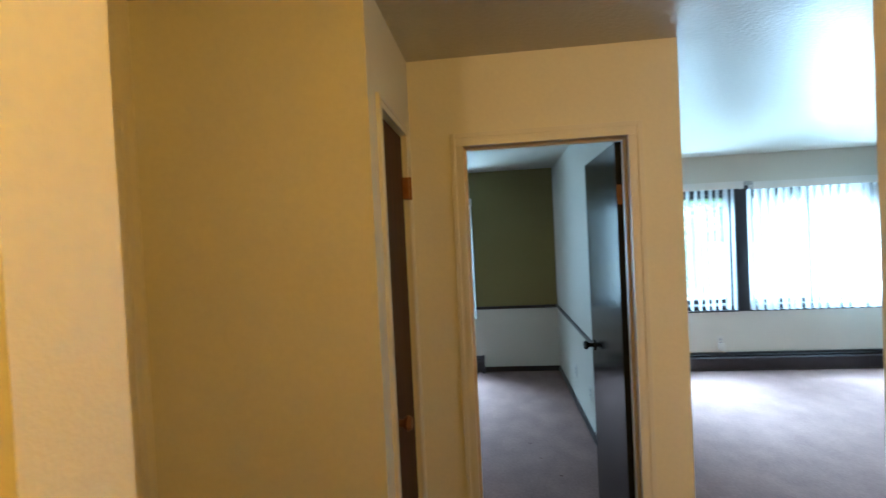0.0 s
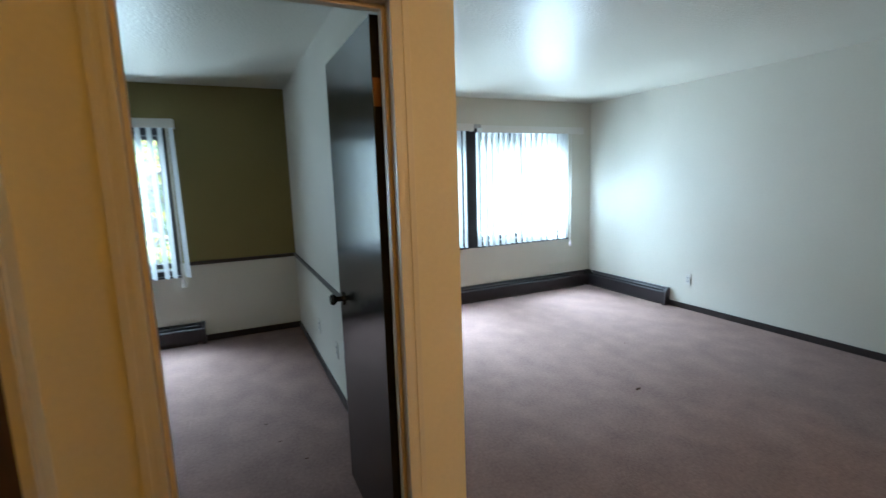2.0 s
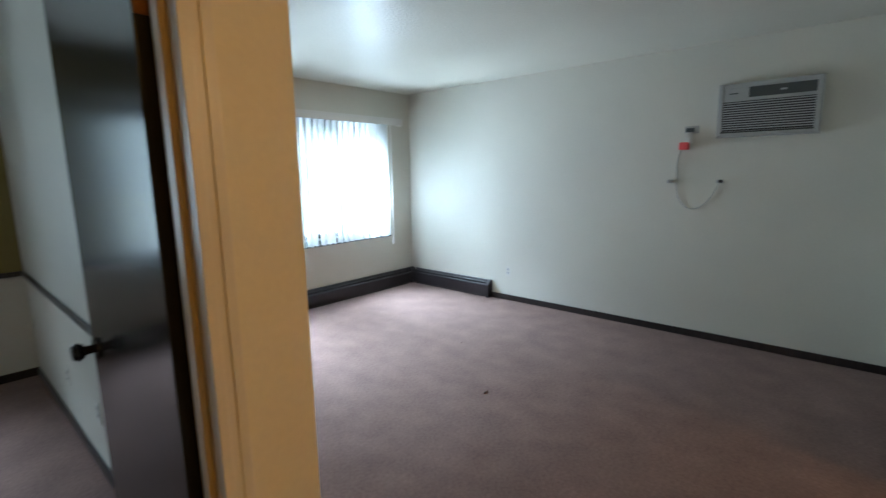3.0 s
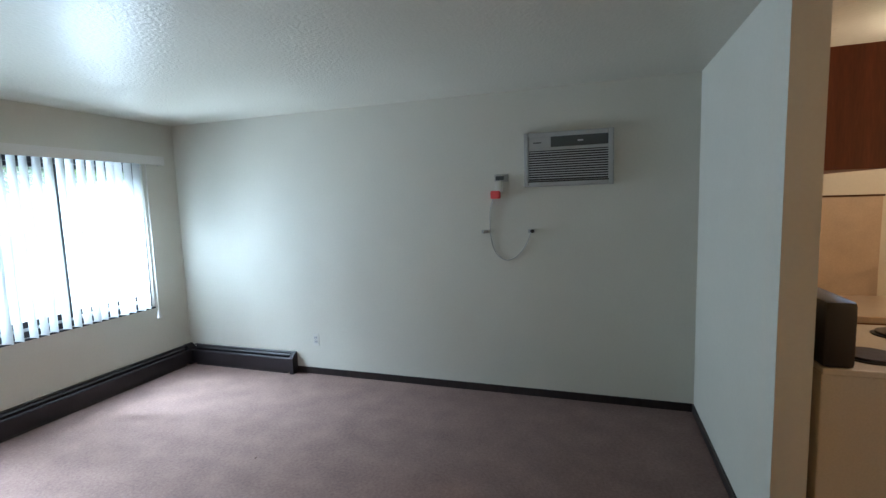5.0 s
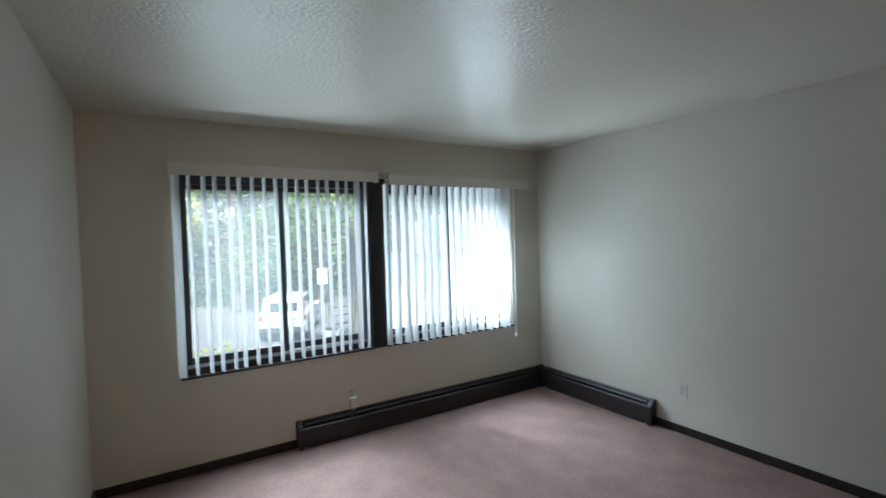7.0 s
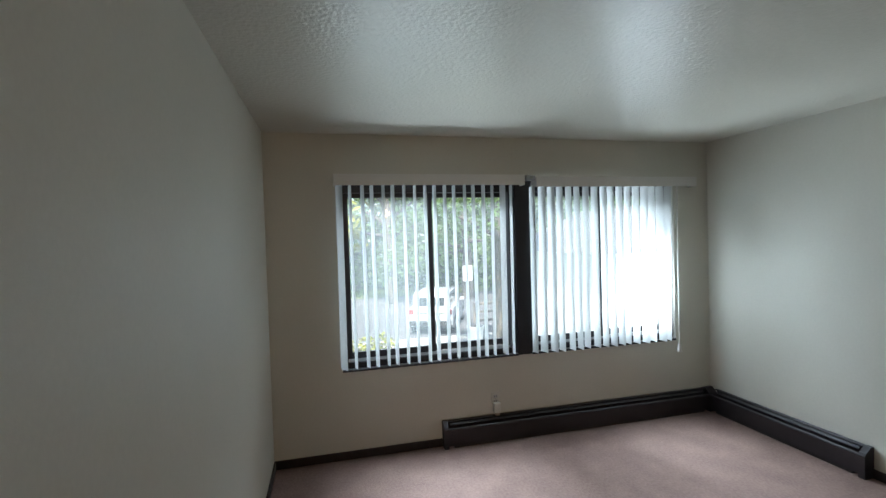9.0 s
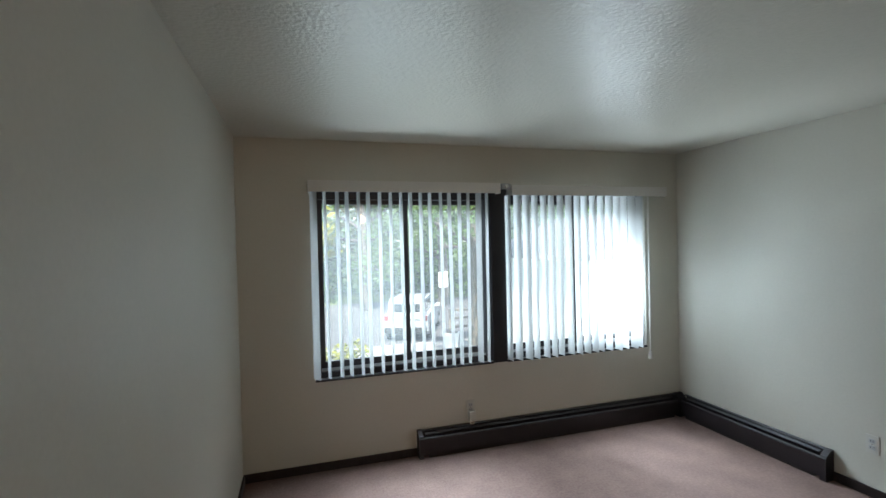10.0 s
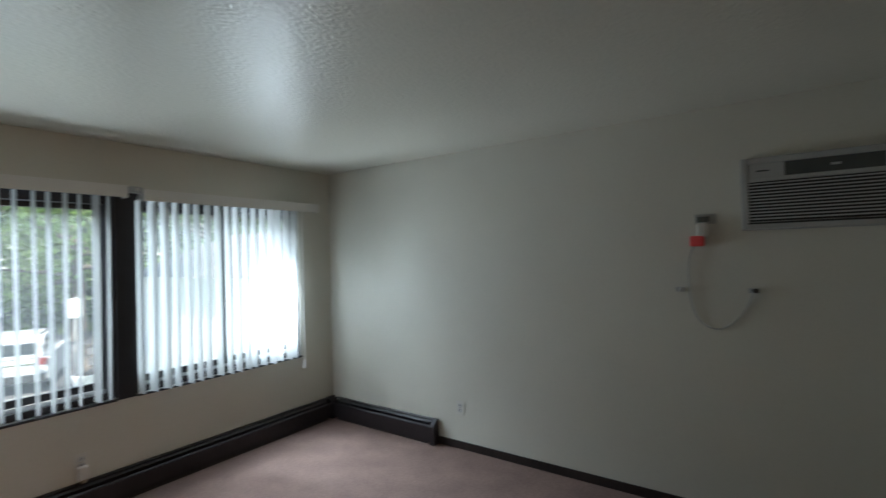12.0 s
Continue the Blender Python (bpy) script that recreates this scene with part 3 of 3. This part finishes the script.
part("body", boxes((1.864, 5.945, 0.222, 1.922, 5.992, 0.305), bevel=0.010), PLASTIC, fresh, smooth=True)
part("bottle", rods(((1.893, 5.962, 0.205), (1.893, 5.962, 0.225), 0.018, 0.021), sides=16), COUNTER, fresh, smooth=True)

AY0, AY1, AZ0, AZ1, AF = 1.81, 2.457, 1.70, 2.10, 3.945
ac = thing("air_conditioner", (XE, (AY0 + AY1) / 2, AZ0), "grey through-wall air conditioner with a louvred grille and dark controls", "air conditioner")
part("sleeve", boxes((AF + 0.02, AY0 + 0.03, AZ0 + 0.03, XE + 0.25, AY1 - 0.03, AZ1 - 0.03), bevel=0.004), GREY_PLASTIC, ac)
front = part("front_frame", boxes((AF, AY0, AZ0, XE + 0.004, AY0 + 0.035, AZ1), (AF, AY1 - 0.035, AZ0, XE + 0.004, AY1, AZ1), (AF, AY0 + 0.035, AZ1 - 0.035, XE + 0.004, AY1 - 0.035, AZ1),
                                  (AF, AY0 + 0.035, AZ0, XE + 0.004, AY1 - 0.035, AZ0 + 0.042), bevel=0.006), AC_PLASTIC, ac)
part("trim_flange", boxes((XE - 0.012, AY0 - 0.004, AZ0 - 0.006, XE, AY1 + 0.004, AZ1 + 0.006), bevel=0.004), AC_PLASTIC, ac, "grey flange against the wall")
part("divider", boxes((AF + 0.001, AY0 + 0.035, 1.965, AF + 0.03, AY1 - 0.035, 1.988), bevel=0.003), AC_PLASTIC, ac)
part("control_panel", boxes((AF + 0.006, AY0 + 0.035, 1.988, AF + 0.03, 2.255, AZ1 - 0.035), bevel=0.002), SMOKED_PLASTIC, ac, "dark control panel")
part("display", boxes((AF + 0.004, 2.02, 2.020, AF + 0.008, 2.06, 2.032)), GREY_PLASTIC, ac)
part("intake_panel", boxes((AF + 0.003, 2.255, 1.988, AF + 0.03, AY1 - 0.035, AZ1 - 0.035), bevel=0.002), AC_PLASTIC, ac)
part("badge", boxes((AF + 0.001, 2.325, 2.020, AF + 0.005, 2.385, 2.028)), SMOKED_PLASTIC, ac)
part("grille_backing", boxes((AF + 0.0155, AY0 + 0.035, AZ0 + 0.042, AF + 0.0195, AY1 - 0.035, 1.965)), BLACK_PLASTIC, ac)
part("lower_slot", boxes((AF - 0.0008, AY0 + 0.03, AZ0 + 0.028, AF + 0.002, AY1 - 0.03, AZ0 + 0.038)), BLACK_PLASTIC, ac)
count = 12
for i in range(count):
    z = AZ0 + 0.048 + (1.962 - AZ0 - 0.048) * (i + 0.5) / count
    part("louvre", prism([(AF + 0.002, z - 0.0036), (AF + 0.014, z + 0.0010), (AF + 0.014, z + 0.0040), (AF + 0.002, z + 0.0030)], "y", AY0 + 0.036, AY1 - 0.036), LIGHT_PLASTIC, ac)

recept = thing("cord_outlet", (XE, 2.645, 1.775), "brown wall outlet beside the air conditioner", "outlet")
part("plate", boxes((XE - 0.006, 2.59, 1.745, XE, 2.70, 1.805), bevel=0.002), AC_PLASTIC, recept)
part("socket", boxes((XE - 0.012, 2.625, 1.758, XE - 0.006, 2.69, 1.79), bevel=0.002), SMOKED_PLASTIC, recept)
plug = thing("safety_plug", (XE - 0.02, 2.69, 1.65), "white safety plug with a red cap on a hanging cord", "power plug")
part("plug_body", boxes((XE - 0.045, 2.635, 1.665, XE - 0.012, 2.69, 1.752), bevel=0.008), PLASTIC, plug, smooth=True)
part("red_cap", boxes((XE - 0.052, 2.650, 1.612, XE - 0.010, 2.728, 1.676), bevel=0.012), RED_PLASTIC, plug, "red plastic cap", smooth=True)


def cord(name, points, radius, material, parent):
    curve = bpy.data.curves.new(name, "CURVE")
    curve.dimensions, curve.bevel_depth, curve.bevel_resolution = "3D", radius, 3
    s = curve.splines.new("NURBS")
    s.points.add(len(points) - 1)
    for p, q in zip(s.points, points):
        p.co = (*(Vector(q) - base_of(parent)), 1)
    s.use_endpoint_u, s.order_u = True, 4
    curve.materials.append(material)
    ob = new(name, curve)
    ob.parent = parent
    return ob


cord("cord", [(XE - 0.03, 2.70, 1.63), (XE - 0.015, 2.745, 1.55), (XE - 0.010, 2.745, 1.40), (XE - 0.010, 2.735, 1.22), (XE - 0.010, 2.66, 1.12), (XE - 0.010, 2.56, 1.11), (XE - 0.008, 2.46, 1.22),
              (XE - 0.010, 2.43, 1.30), (XE - 0.030, 2.41, 1.35)], 0.0038, CORD_WHITE, plug)
for y in (2.79, 2.413):
    hook = thing("wall_hook", (XE, y, 1.35), "small dark metal hook screwed to the wall", "hook", "wall hooks")
    part("base", boxes((XE - 0.006, y - 0.026, 1.336, XE, y + 0.026, 1.364), bevel=0.002), GREY_PLASTIC, hook)
    part("peg", rods(((XE - 0.004, y, 1.35), (XE - 0.035, y - 0.012, 1.352), 0.012, 0.015)), HEATER_INSIDE if y < 2.5 else LIGHT_PLASTIC, hook, smooth=True)

# ---- hall and kitchen lamps ----
for name, x, y in (("ceiling_lamp", -0.42, 0.22), ("ceiling_lamp", 2.0, -1.3), ("ceiling_lamp", 3.25, 0.30)):
    lamp = thing(name, (x, y, H), "round flush ceiling lamp with a metal pan", "ceiling lamp", "ceiling lamps")
    part("pan", rods(((x, y, H), (x, y, H - 0.03), 0.15, 0.14), sides=32), BRASS, lamp, smooth=True)
    part("socket", rods(((x, y, H - 0.03), (x, y, H - 0.09), 0.03, 0.025), sides=16), LAMP_GLASS, lamp, smooth=True)

# ---- kitchen ----
range_ = thing("kitchen_range", (2.87, 0.72, 0), "white enamel electric range with coil burners and a black backguard", "stove")
part("body", boxes((2.495, 0.40, 0.03, 3.255, 1.06, 0.870), bevel=0.006), ENAMEL, range_)
part("cooktop", boxes((2.490, 0.385, 0.870, 3.260, 1.06, 0.897), bevel=0.006), ENAMEL, range_)
part("backguard", boxes((2.492, 0.950, 0.897, 3.258, 1.06, 1.168), bevel=0.02), BLACK_PLASTIC, range_, smooth=True)
part("oven_door", boxes((2.53, 0.375, 0.20, 3.22, 0.40, 0.80), bevel=0.006), BLACK_PLASTIC, range_)
part("oven_handle", rods(((2.58, 0.345, 0.76), (3.17, 0.345, 0.76), 0.011)), CHROME, range_, smooth=True)
for x, y, r in ((2.68, 0.82, 0.095), (3.06, 0.82, 0.075), (2.68, 0.53, 0.075), (3.06, 0.53, 0.095)):
    pan = part("drip_pan", rods(((x, y, 0.897), (x, y, 0.903), r + 0.018, r + 0.014), sides=28), BLACK_PLASTIC, range_, smooth=True)
    part("coil", rods(((x, y, 0.903), (x, y, 0.913), r, r), sides=28), HEATER_INSIDE, pan, smooth=True)
upper = thing("upper_cabinet", (2.88, 0.94, 1.68), "red-brown wooden wall cabinet hung over the range", "cabinet")
part("body", boxes((2.50, 0.872, 1.683, 3.26, YS0, 2.145), bevel=0.003), RED_WOOD, upper)
for x in (2.505, 2.885):
    d = part("door", boxes((x, 0.850, 1.693, x + 0.37, 0.870, 2.135), bevel=0.004), RED_WOOD, upper)
    part("handle", rods(((x + 0.18, 0.850, 1.74), (x + 0.18, 0.830, 1.74), 0.010)), BRASS, d, smooth=True)
lower = thing("sink_cabinet", (3.70, 0.0, 0), "red-brown wooden base cabinet under the kitchen window", "cabinet")
part("body", boxes((3.42, -1.0, 0.09, XE, 1.08, 0.87), bevel=0.003), RED_WOOD, lower)
part("plinth", boxes((3.48, -1.0, 0.005, XE, 1.08, 0.09)), BLACK_PLASTIC, lower)
single("worktop", boxes((3.39, -1.0, 0.87, XE, 1.085, 0.91), bevel=0.006), COUNTER, (3.7, 0, 0.87), "beige laminate kitchen worktop", "worktop")
splash = thing("backsplash", (XE, 0.64, 0.91), "brownish beige laminate splash panel with a thin dark edge strip", "splash panel")
part("panel", boxes((XE - 0.012, 0.20, 0.91, XE, 1.085, 1.555), bevel=0.003), COUNTER, splash)
part("edge_strip", boxes((XE - 0.016, 0.192, 1.555, XE, 1.085, 1.567), bevel=0.002), BROWN_WOOD, splash, "thin brown edge strip")
tap = thing("kitchen_tap", (3.85, 0.12, 0.91), "chrome kitchen tap on the worktop", "tap")
part("body", rods(((3.85, 0.12, 0.91), (3.85, 0.12, 1.16), 0.018, 0.014), sides=16), CHROME, tap, smooth=True)
part("spout", rods(((3.85, 0.12, 1.16), (3.64, 0.16, 1.20), 0.012), sides=14), CHROME, tap, smooth=True)
part("lever", rods(((3.85, 0.12, 1.16), (3.88, 0.05, 1.24), 0.008), sides=10), CHROME, tap, smooth=True)
kw = thing("window_4", (XE, -0.2, 1.76), "small kitchen window in a white frame", "window", kind="structure")
part("window_frame", boxes((XE + 0.02, -0.75, 1.72, XE + 0.1, 0.335, 1.755), (XE + 0.02, -0.75, 2.05, XE + 0.1, 0.335, 2.09), (XE + 0.02, -0.75, 1.755, XE + 0.1, -0.71, 2.05), (XE + 0.02, 0.30, 1.755, XE + 0.1, 0.335, 2.05), bevel=0.003), VALANCE, kw)
kp = part("pane", boxes((XE + 0.05, -0.715, 1.75, XE + 0.054, 0.305, 2.055)), GLASS, kw)
kp.visible_shadow = False
part("curtain_rod", rods(((XE - 0.03, -0.8, 2.13), (XE - 0.03, 0.36, 2.13), 0.006)), DARK_METAL, kw, smooth=True)

# crumbs on the carpet
for i, (x, y) in enumerate(((1.99, 3.30), (-0.25, 3.55), (-0.42, 4.05), (-0.36, 3.8), (2.6, 4.0))):
    bm = bmesh.new()
    bmesh.ops.create_icosphere(bm, subdivisions=2, radius=0.006 + 0.006 * (i == 0), matrix=Matrix.Translation((x, y, 0.006)) @ Matrix.Diagonal((2.1, 0.8, 0.35, 1)))
    for v in bm.verts:
        v.co += noise.noise_vector(v.co * 60) * 0.003
    single("carpet_crumb", bm, BROWN_WOOD, (x, y, 0.0), "small dark crumb lying on the carpet", "crumb", "crumbs")

# ---- outside ----
G = -2.2
structure("ground", boxes((-400, -400, G - 0.5, 400, 500, G)), GRASS, "lawn and rough ground round the house", "ground")
structure("road", boxes((-60, 19.4, G, 60, 33.0, G + 0.02)), ASPHALT, "grey asphalt parking lane", "road")
structure("pavement", boxes((-60, 17.6, G, 60, 19.1, G + 0.10), (-60, 19.1, G, 60, 19.4, G + 0.13), bevel=0.01), CONCRETE, "pale concrete path with a kerb", "pavement")
structure("wall_lower_storey", boxes((WEST - 0.15, SOUTH - 0.15, G, XE + 0.15, YN + 0.15, -0.12)), SIDING, "tan siding of the storey below", "wall")
structure("roof", boxes((WEST - 0.6, SOUTH - 0.6, H + 0.25, XE + 0.6, YN + 0.55, H + 0.45)), ROOFING, "flat grey roof with a small overhang", "roof")


def leaf_cloud(rng, clumps, size, spread):
    """Many small leaves gathered in clumps; clumps is a list of (centre, radius, leaves)."""
    verts, faces = [], []
    for c, r, n in clumps:
        for _ in range(n):
            d = Vector((rng.gauss(0, 1), rng.gauss(0, 1), rng.gauss(0, 1))).normalized() * r * (rng.random() ** 0.5) * spread
            p = c + Vector((d.x, d.y, d.z * 0.8))
            q = Euler((rng.uniform(-1, 1), rng.uniform(-1, 1), rng.uniform(0, 6.3))).to_matrix()
            s = size * rng.uniform(0.6, 1.4)
            k = len(verts)
            for u, v, w in ((-0.5, 0, 0), (0, -0.32, 0.06), (0.5, 0, 0), (0, 0.32, 0.06)):
                verts.append(p + q @ Vector((u * s, v * s, w * s)))
            faces.append((k, k + 1, k + 2, k + 3))
    return verts, faces


def tree(x, y, height, width, seed, leaf, leaves, label, size=0.16, low=0.28):
    rng = random.Random(seed)
    root = thing("tree", (x, y, G), label, "tree", "trees outside")
    bm = bmesh.new()
    top = Vector((rng.uniform(-0.4, 0.4), rng.uniform(-0.4, 0.4), height * 0.8))
    stem = [Vector((0, 0, -0.1)), Vector((rng.uniform(-0.15, 0.15), rng.uniform(-0.1, 0.1), height * 0.25)), Vector((top.x * 0.6, top.y * 0.6, height * 0.55)), top]
    r = 0.035 * height
    for i in range(3):
        rod(bm, stem[i], stem[i + 1], r * (1 - 0.28 * i), r * (0.72 - 0.28 * i), 10)
    clumps = []
    for i in range(12):
        a, f = i * 2.4 + rng.uniform(-0.4, 0.4), rng.uniform(low, 0.95)
        start = stem[1].lerp(stem[3], max(0.0, f - 0.2))
        reach = width * (0.55 + 0.45 * math.sin(math.pi * min(1, f + 0.1))) * rng.uniform(0.6, 1.0)
        end = Vector((math.cos(a) * reach, math.sin(a) * reach, height * f + rng.uniform(-0.3, 0.7)))
        rod(bm, start, end, r * 0.35, r * 0.08, 7)
        for g in range(3):
            clumps.append((start.lerp(end, 0.45 + 0.3 * g) + Vector((rng.uniform(-0.5, 0.5), rng.uniform(-0.5, 0.5), rng.uniform(-0.2, 0.5))), width * rng.uniform(0.20, 0.38), leaves // 36))
    me = mesh_of(bm, "trunk", BARK, smooth=True)
    t = new("trunk", me)
    t.parent = root
    verts, faces = leaf_cloud(rng, clumps, size, 1.0)
    cm = bpy.data.meshes.new("crown")
    cm.from_pydata(verts, [], faces)
    cm.materials.append(leaf)
    c = new("crown", cm)
    c.parent = root
    return root


tree(-0.55, 10.2, 6.6, 2.3, 11, LEAF_LIGHT, 2600, "young tree with sunlit yellow-green leaves close to the house", 0.15, 0.35)
tree(4.2, 30.0, 10.0, 4.2, 12, LEAF, 5200, "broad green tree behind the parking lane", 0.24, 0.15)
tree(9.0, 30.0, 11.0, 4.5, 13, LEAF, 5200, "broad green tree behind the parking lane", 0.24, 0.15)
tree(15.5, 29.5, 10.5, 4.3, 14, LEAF, 5200, "broad green tree behind the parking lane", 0.24, 0.15)
tree(-4.0, 28.5, 10.0, 4.2, 15, LEAF, 5200, "broad green tree behind the parking lane", 0.24, 0.15)
tree(5.35, 14.8, 8.6, 2.8, 16, LEAF, 4200, "grey-barked tree with a thick trunk on the lawn", 0.17, 0.52)
tree(-8.5, 24.0, 9.5, 4.0, 18, LEAF, 4200, "broad green tree behind the parking lane", 0.24, 0.15)

# far woods as one mass of leaves
rng = random.Random(40)
verts, faces = leaf_cloud(rng, [(Vector((x * 2.2 - 50 + rng.uniform(-1, 1), 37 + rng.uniform(-2, 5), G + 0.5 + z * 2.2 + rng.uniform(-0.8, 0.8))), rng.uniform(1.9, 2.9), 400) for x in range(55) for z in range(8)], 0.56, 1.0)
wm = bpy.data.meshes.new("woods")
wm.from_pydata(verts, [], faces)
wm.materials.append(LEAF)
tagged(new("woods", wm), "dense green woods behind the parking lane", "woods", kind="stuff")
verts, faces = leaf_cloud(rng, [(Vector((x * 0.45 - 3.8, 16.3 + rng.uniform(-0.4, 0.4), G + 0.35 + rng.uniform(0, 0.3))), rng.uniform(0.45, 0.75), 240) for x in range(14)], 0.13, 1.0)
sm = bpy.data.meshes.new("shrubs")
sm.from_pydata(verts, [], faces)
sm.materials.append(LEAF_LIGHT)
tagged(new("shrubs", sm), "low sunlit shrubs along the path", "shrubs", kind="stuff")


def parked_car(place, turn, label):
    """A white sport utility car: lofted body, glasshouse, wheels, lamps."""
    root = thing("car", (0, 0, 0), label, "car", "parked cars")
    L, W = 4.4, 1.78
    lower = [(-2.2, 0.42), (-2.2, 0.80), (-2.12, 1.00), (-1.3, 1.06), (1.05, 1.05), (1.95, 0.93), (2.18, 0.75), (2.2, 0.40), (1.9, 0.26), (-1.9, 0.26)]
    cabin = [(-2.08, 1.03), (-1.90, 1.50), (-1.70, 1.62), (0.10, 1.64), (0.40, 1.56), (1.08, 1.04)]
    def shell(outline, half, tuck):
        bm = bmesh.new()
        rings = [[bm.verts.new((u, w, v)) for u, v in o] for w, o in ((-half, [(u * 0.98, v) for u, v in outline]), (-half * 0.9 if tuck else -half + 0.06, outline), (half * 0.9 if tuck else half - 0.06, outline), (half, [(u * 0.98, v) for u, v in outline]))]
        n = len(outline)
        for r0, r1 in zip(rings, rings[1:]):
            for i in range(n):
                bm.faces.new((r0[i], r0[(i + 1) % n], r1[(i + 1) % n], r1[i]))
        bm.faces.new(rings[0])
        bm.faces.new(rings[-1][::-1])
        return bm
    part("body", shell(lower, W / 2, False), CAR_PAINT, root, smooth=True)
    cab = part("cabin", shell(cabin, 0.72, True), CAR_PAINT, root, smooth=True)
    part("rear_window", boxes((-2.075, -0.56, 1.14, -1.88, 0.56, 1.47), bevel=0.02), CAR_GLASS, cab)
    part("windscreen", boxes((0.55, -0.58, 1.12, 0.88, 0.58, 1.40), bevel=0.02), CAR_GLASS, cab)
    for s in (-1, 1):
        for a, b in ((-1.75, -1.05), (-0.98, -0.25), (-0.18, 0.42)):
            part("side_window", boxes((a, s * 0.70, 1.13, b, s * 0.728, 1.50), bevel=0.008), CAR_GLASS, cab)
        part("tail_lamp", boxes((-2.21, s * 0.66, 0.82, -2.12, s * 0.86, 1.02), bevel=0.015), RED_LENS, root)
        part("headlamp", boxes((1.98, s * 0.55, 0.70, 2.19, s * 0.84, 0.84), bevel=0.015), LAMP_GLASS, root)
        part("mirror", boxes((0.55, s * 0.86, 1.02, 0.70, s * 1.04, 1.16), bevel=0.02), CAR_PAINT, root)
        for x in (-1.35, 1.38):
            wheel = part("wheel", rods(((x, s * 0.70, 0.34), (x, s * 0.90, 0.34), 0.34, 0.33), sides=26), TYRE, root, smooth=True)
            part("rim", rods(((x, s * 0.895, 0.34), (x, s * 0.912, 0.34), 0.21, 0.19), sides=20), CHROME, wheel, smooth=True)
        part("door_seam", boxes((-0.63, s * 0.886, 0.45, -0.618, s * 0.893, 1.04)), BLACK_PLASTIC, root)
        part("wheel_arch", rods(((-1.35, s * 0.80, 0.36), (-1.35, s * 0.8925, 0.36), 0.41), ((1.38, s * 0.80, 0.36), (1.38, s * 0.8925, 0.36), 0.41), sides=24), BLACK_PLASTIC, root)
        part("roof_rail", boxes((-1.7, s * 0.60, 1.64, 0.0, s * 0.63, 1.69), bevel=0.01), BLACK_PLASTIC, cab)
    part("tailgate_strip", boxes((-2.215, -0.60, 0.86, -2.19, 0.60, 0.90), bevel=0.005), CHROME, root)
    part("bumper", boxes((-2.26, -0.84, 0.36, -2.10, 0.84, 0.58), bevel=0.03), BLACK_PLASTIC, root)
    part("number_plate", boxes((-2.225, -0.16, 0.72, -2.20, 0.16, 0.84), bevel=0.004), ENAMEL, root)
    root.matrix_basis = place @ pose(0, 0, 0, 0, 0, turn)
    return root


car = parked_car(pose(5.3, 22.2, G + 0.02), 67, "white sport utility car parked with its tail to the house")

# white garage in full sun
gar = thing("garage", (9.6, 14.2, G), "white clapboard garage standing in full sun", "garage")
gx0, gx1, gy0, gy1, gz = 7.0, 13.0, 12.2, 18.0, 1.15
part("wall", boxes((gx0, gy0, G, gx1, gy1, gz)), WHITE_SIDING, gar)
for i in range(18):
    z = G + 0.2 + i * 0.18
    part("board", prism([(gy0 - 0.022, z), (gy0 - 0.004, z + 0.18), (gy0, z + 0.18), (gy0, z)], "x", gx0, gx1), WHITE_SIDING, gar)
part("roof", prism([(gx0 - 0.3, gz), (gx1 + 0.3, gz), ((gx0 + gx1) / 2, gz + 1.3)], "y", gy0 - 0.3, gy1 + 0.3), ROOFING, gar)
part("garage_door", boxes((8.2, gy0 - 0.05, G, 11.2, gy0 - 0.024, G + 2.2), bevel=0.005), WHITE_SIDING, gar)

# low railing, sign and tub by the path
fence = thing("railing", (7.2, 20.6, G), "low weathered wooden railing beside the parking lane", "railing")
post = mesh_of(boxes((-0.05, -0.05, 0, 0.05, 0.05, 1.15), bevel=0.01), "post", WEATHERED)
rail = mesh_of(boxes((0, -0.025, -0.05, 1.3, 0.025, 0.05), bevel=0.008), "rail", WEATHERED)
for i in range(4):
    p = new("post", post)
    p.parent, p.location = fence, (-0.8 + 1.3 * i, 0, 0)
    if i < 3:
        for z in (0.40, 0.75, 1.08):
            q = new("rail", rail)
            q.parent, q.location = fence, (-0.8 + 1.3 * i, -0.075, z)
board = thing("sign_board", (6.05, 20.3, G), "plain white board on a thin grey post beside the parked car", "sign")
part("post", rods(((6.05, 20.3, G), (6.05, 20.3, 0.52), 0.03)), GREY_PLASTIC, board, smooth=True)
part("panel", boxes((5.86, 20.24, -0.12, 6.24, 20.265, 0.48), bevel=0.01), WHITE_SIDING, board)
tub = thing("plant_tub", (5.72, 18.4, G + 0.1), "low white plant tub on the path", "plant tub")
part("tub", rods(((5.72, 18.4, G + 0.1), (5.72, 18.4, G + 0.62), 0.24, 0.32), sides=24), WHITE_SIDING, tub, smooth=True)
part("soil", rods(((5.72, 18.4, G + 0.62), (5.72, 18.4, G + 0.63), 0.27, 0.27), sides=24), BARK, tub)
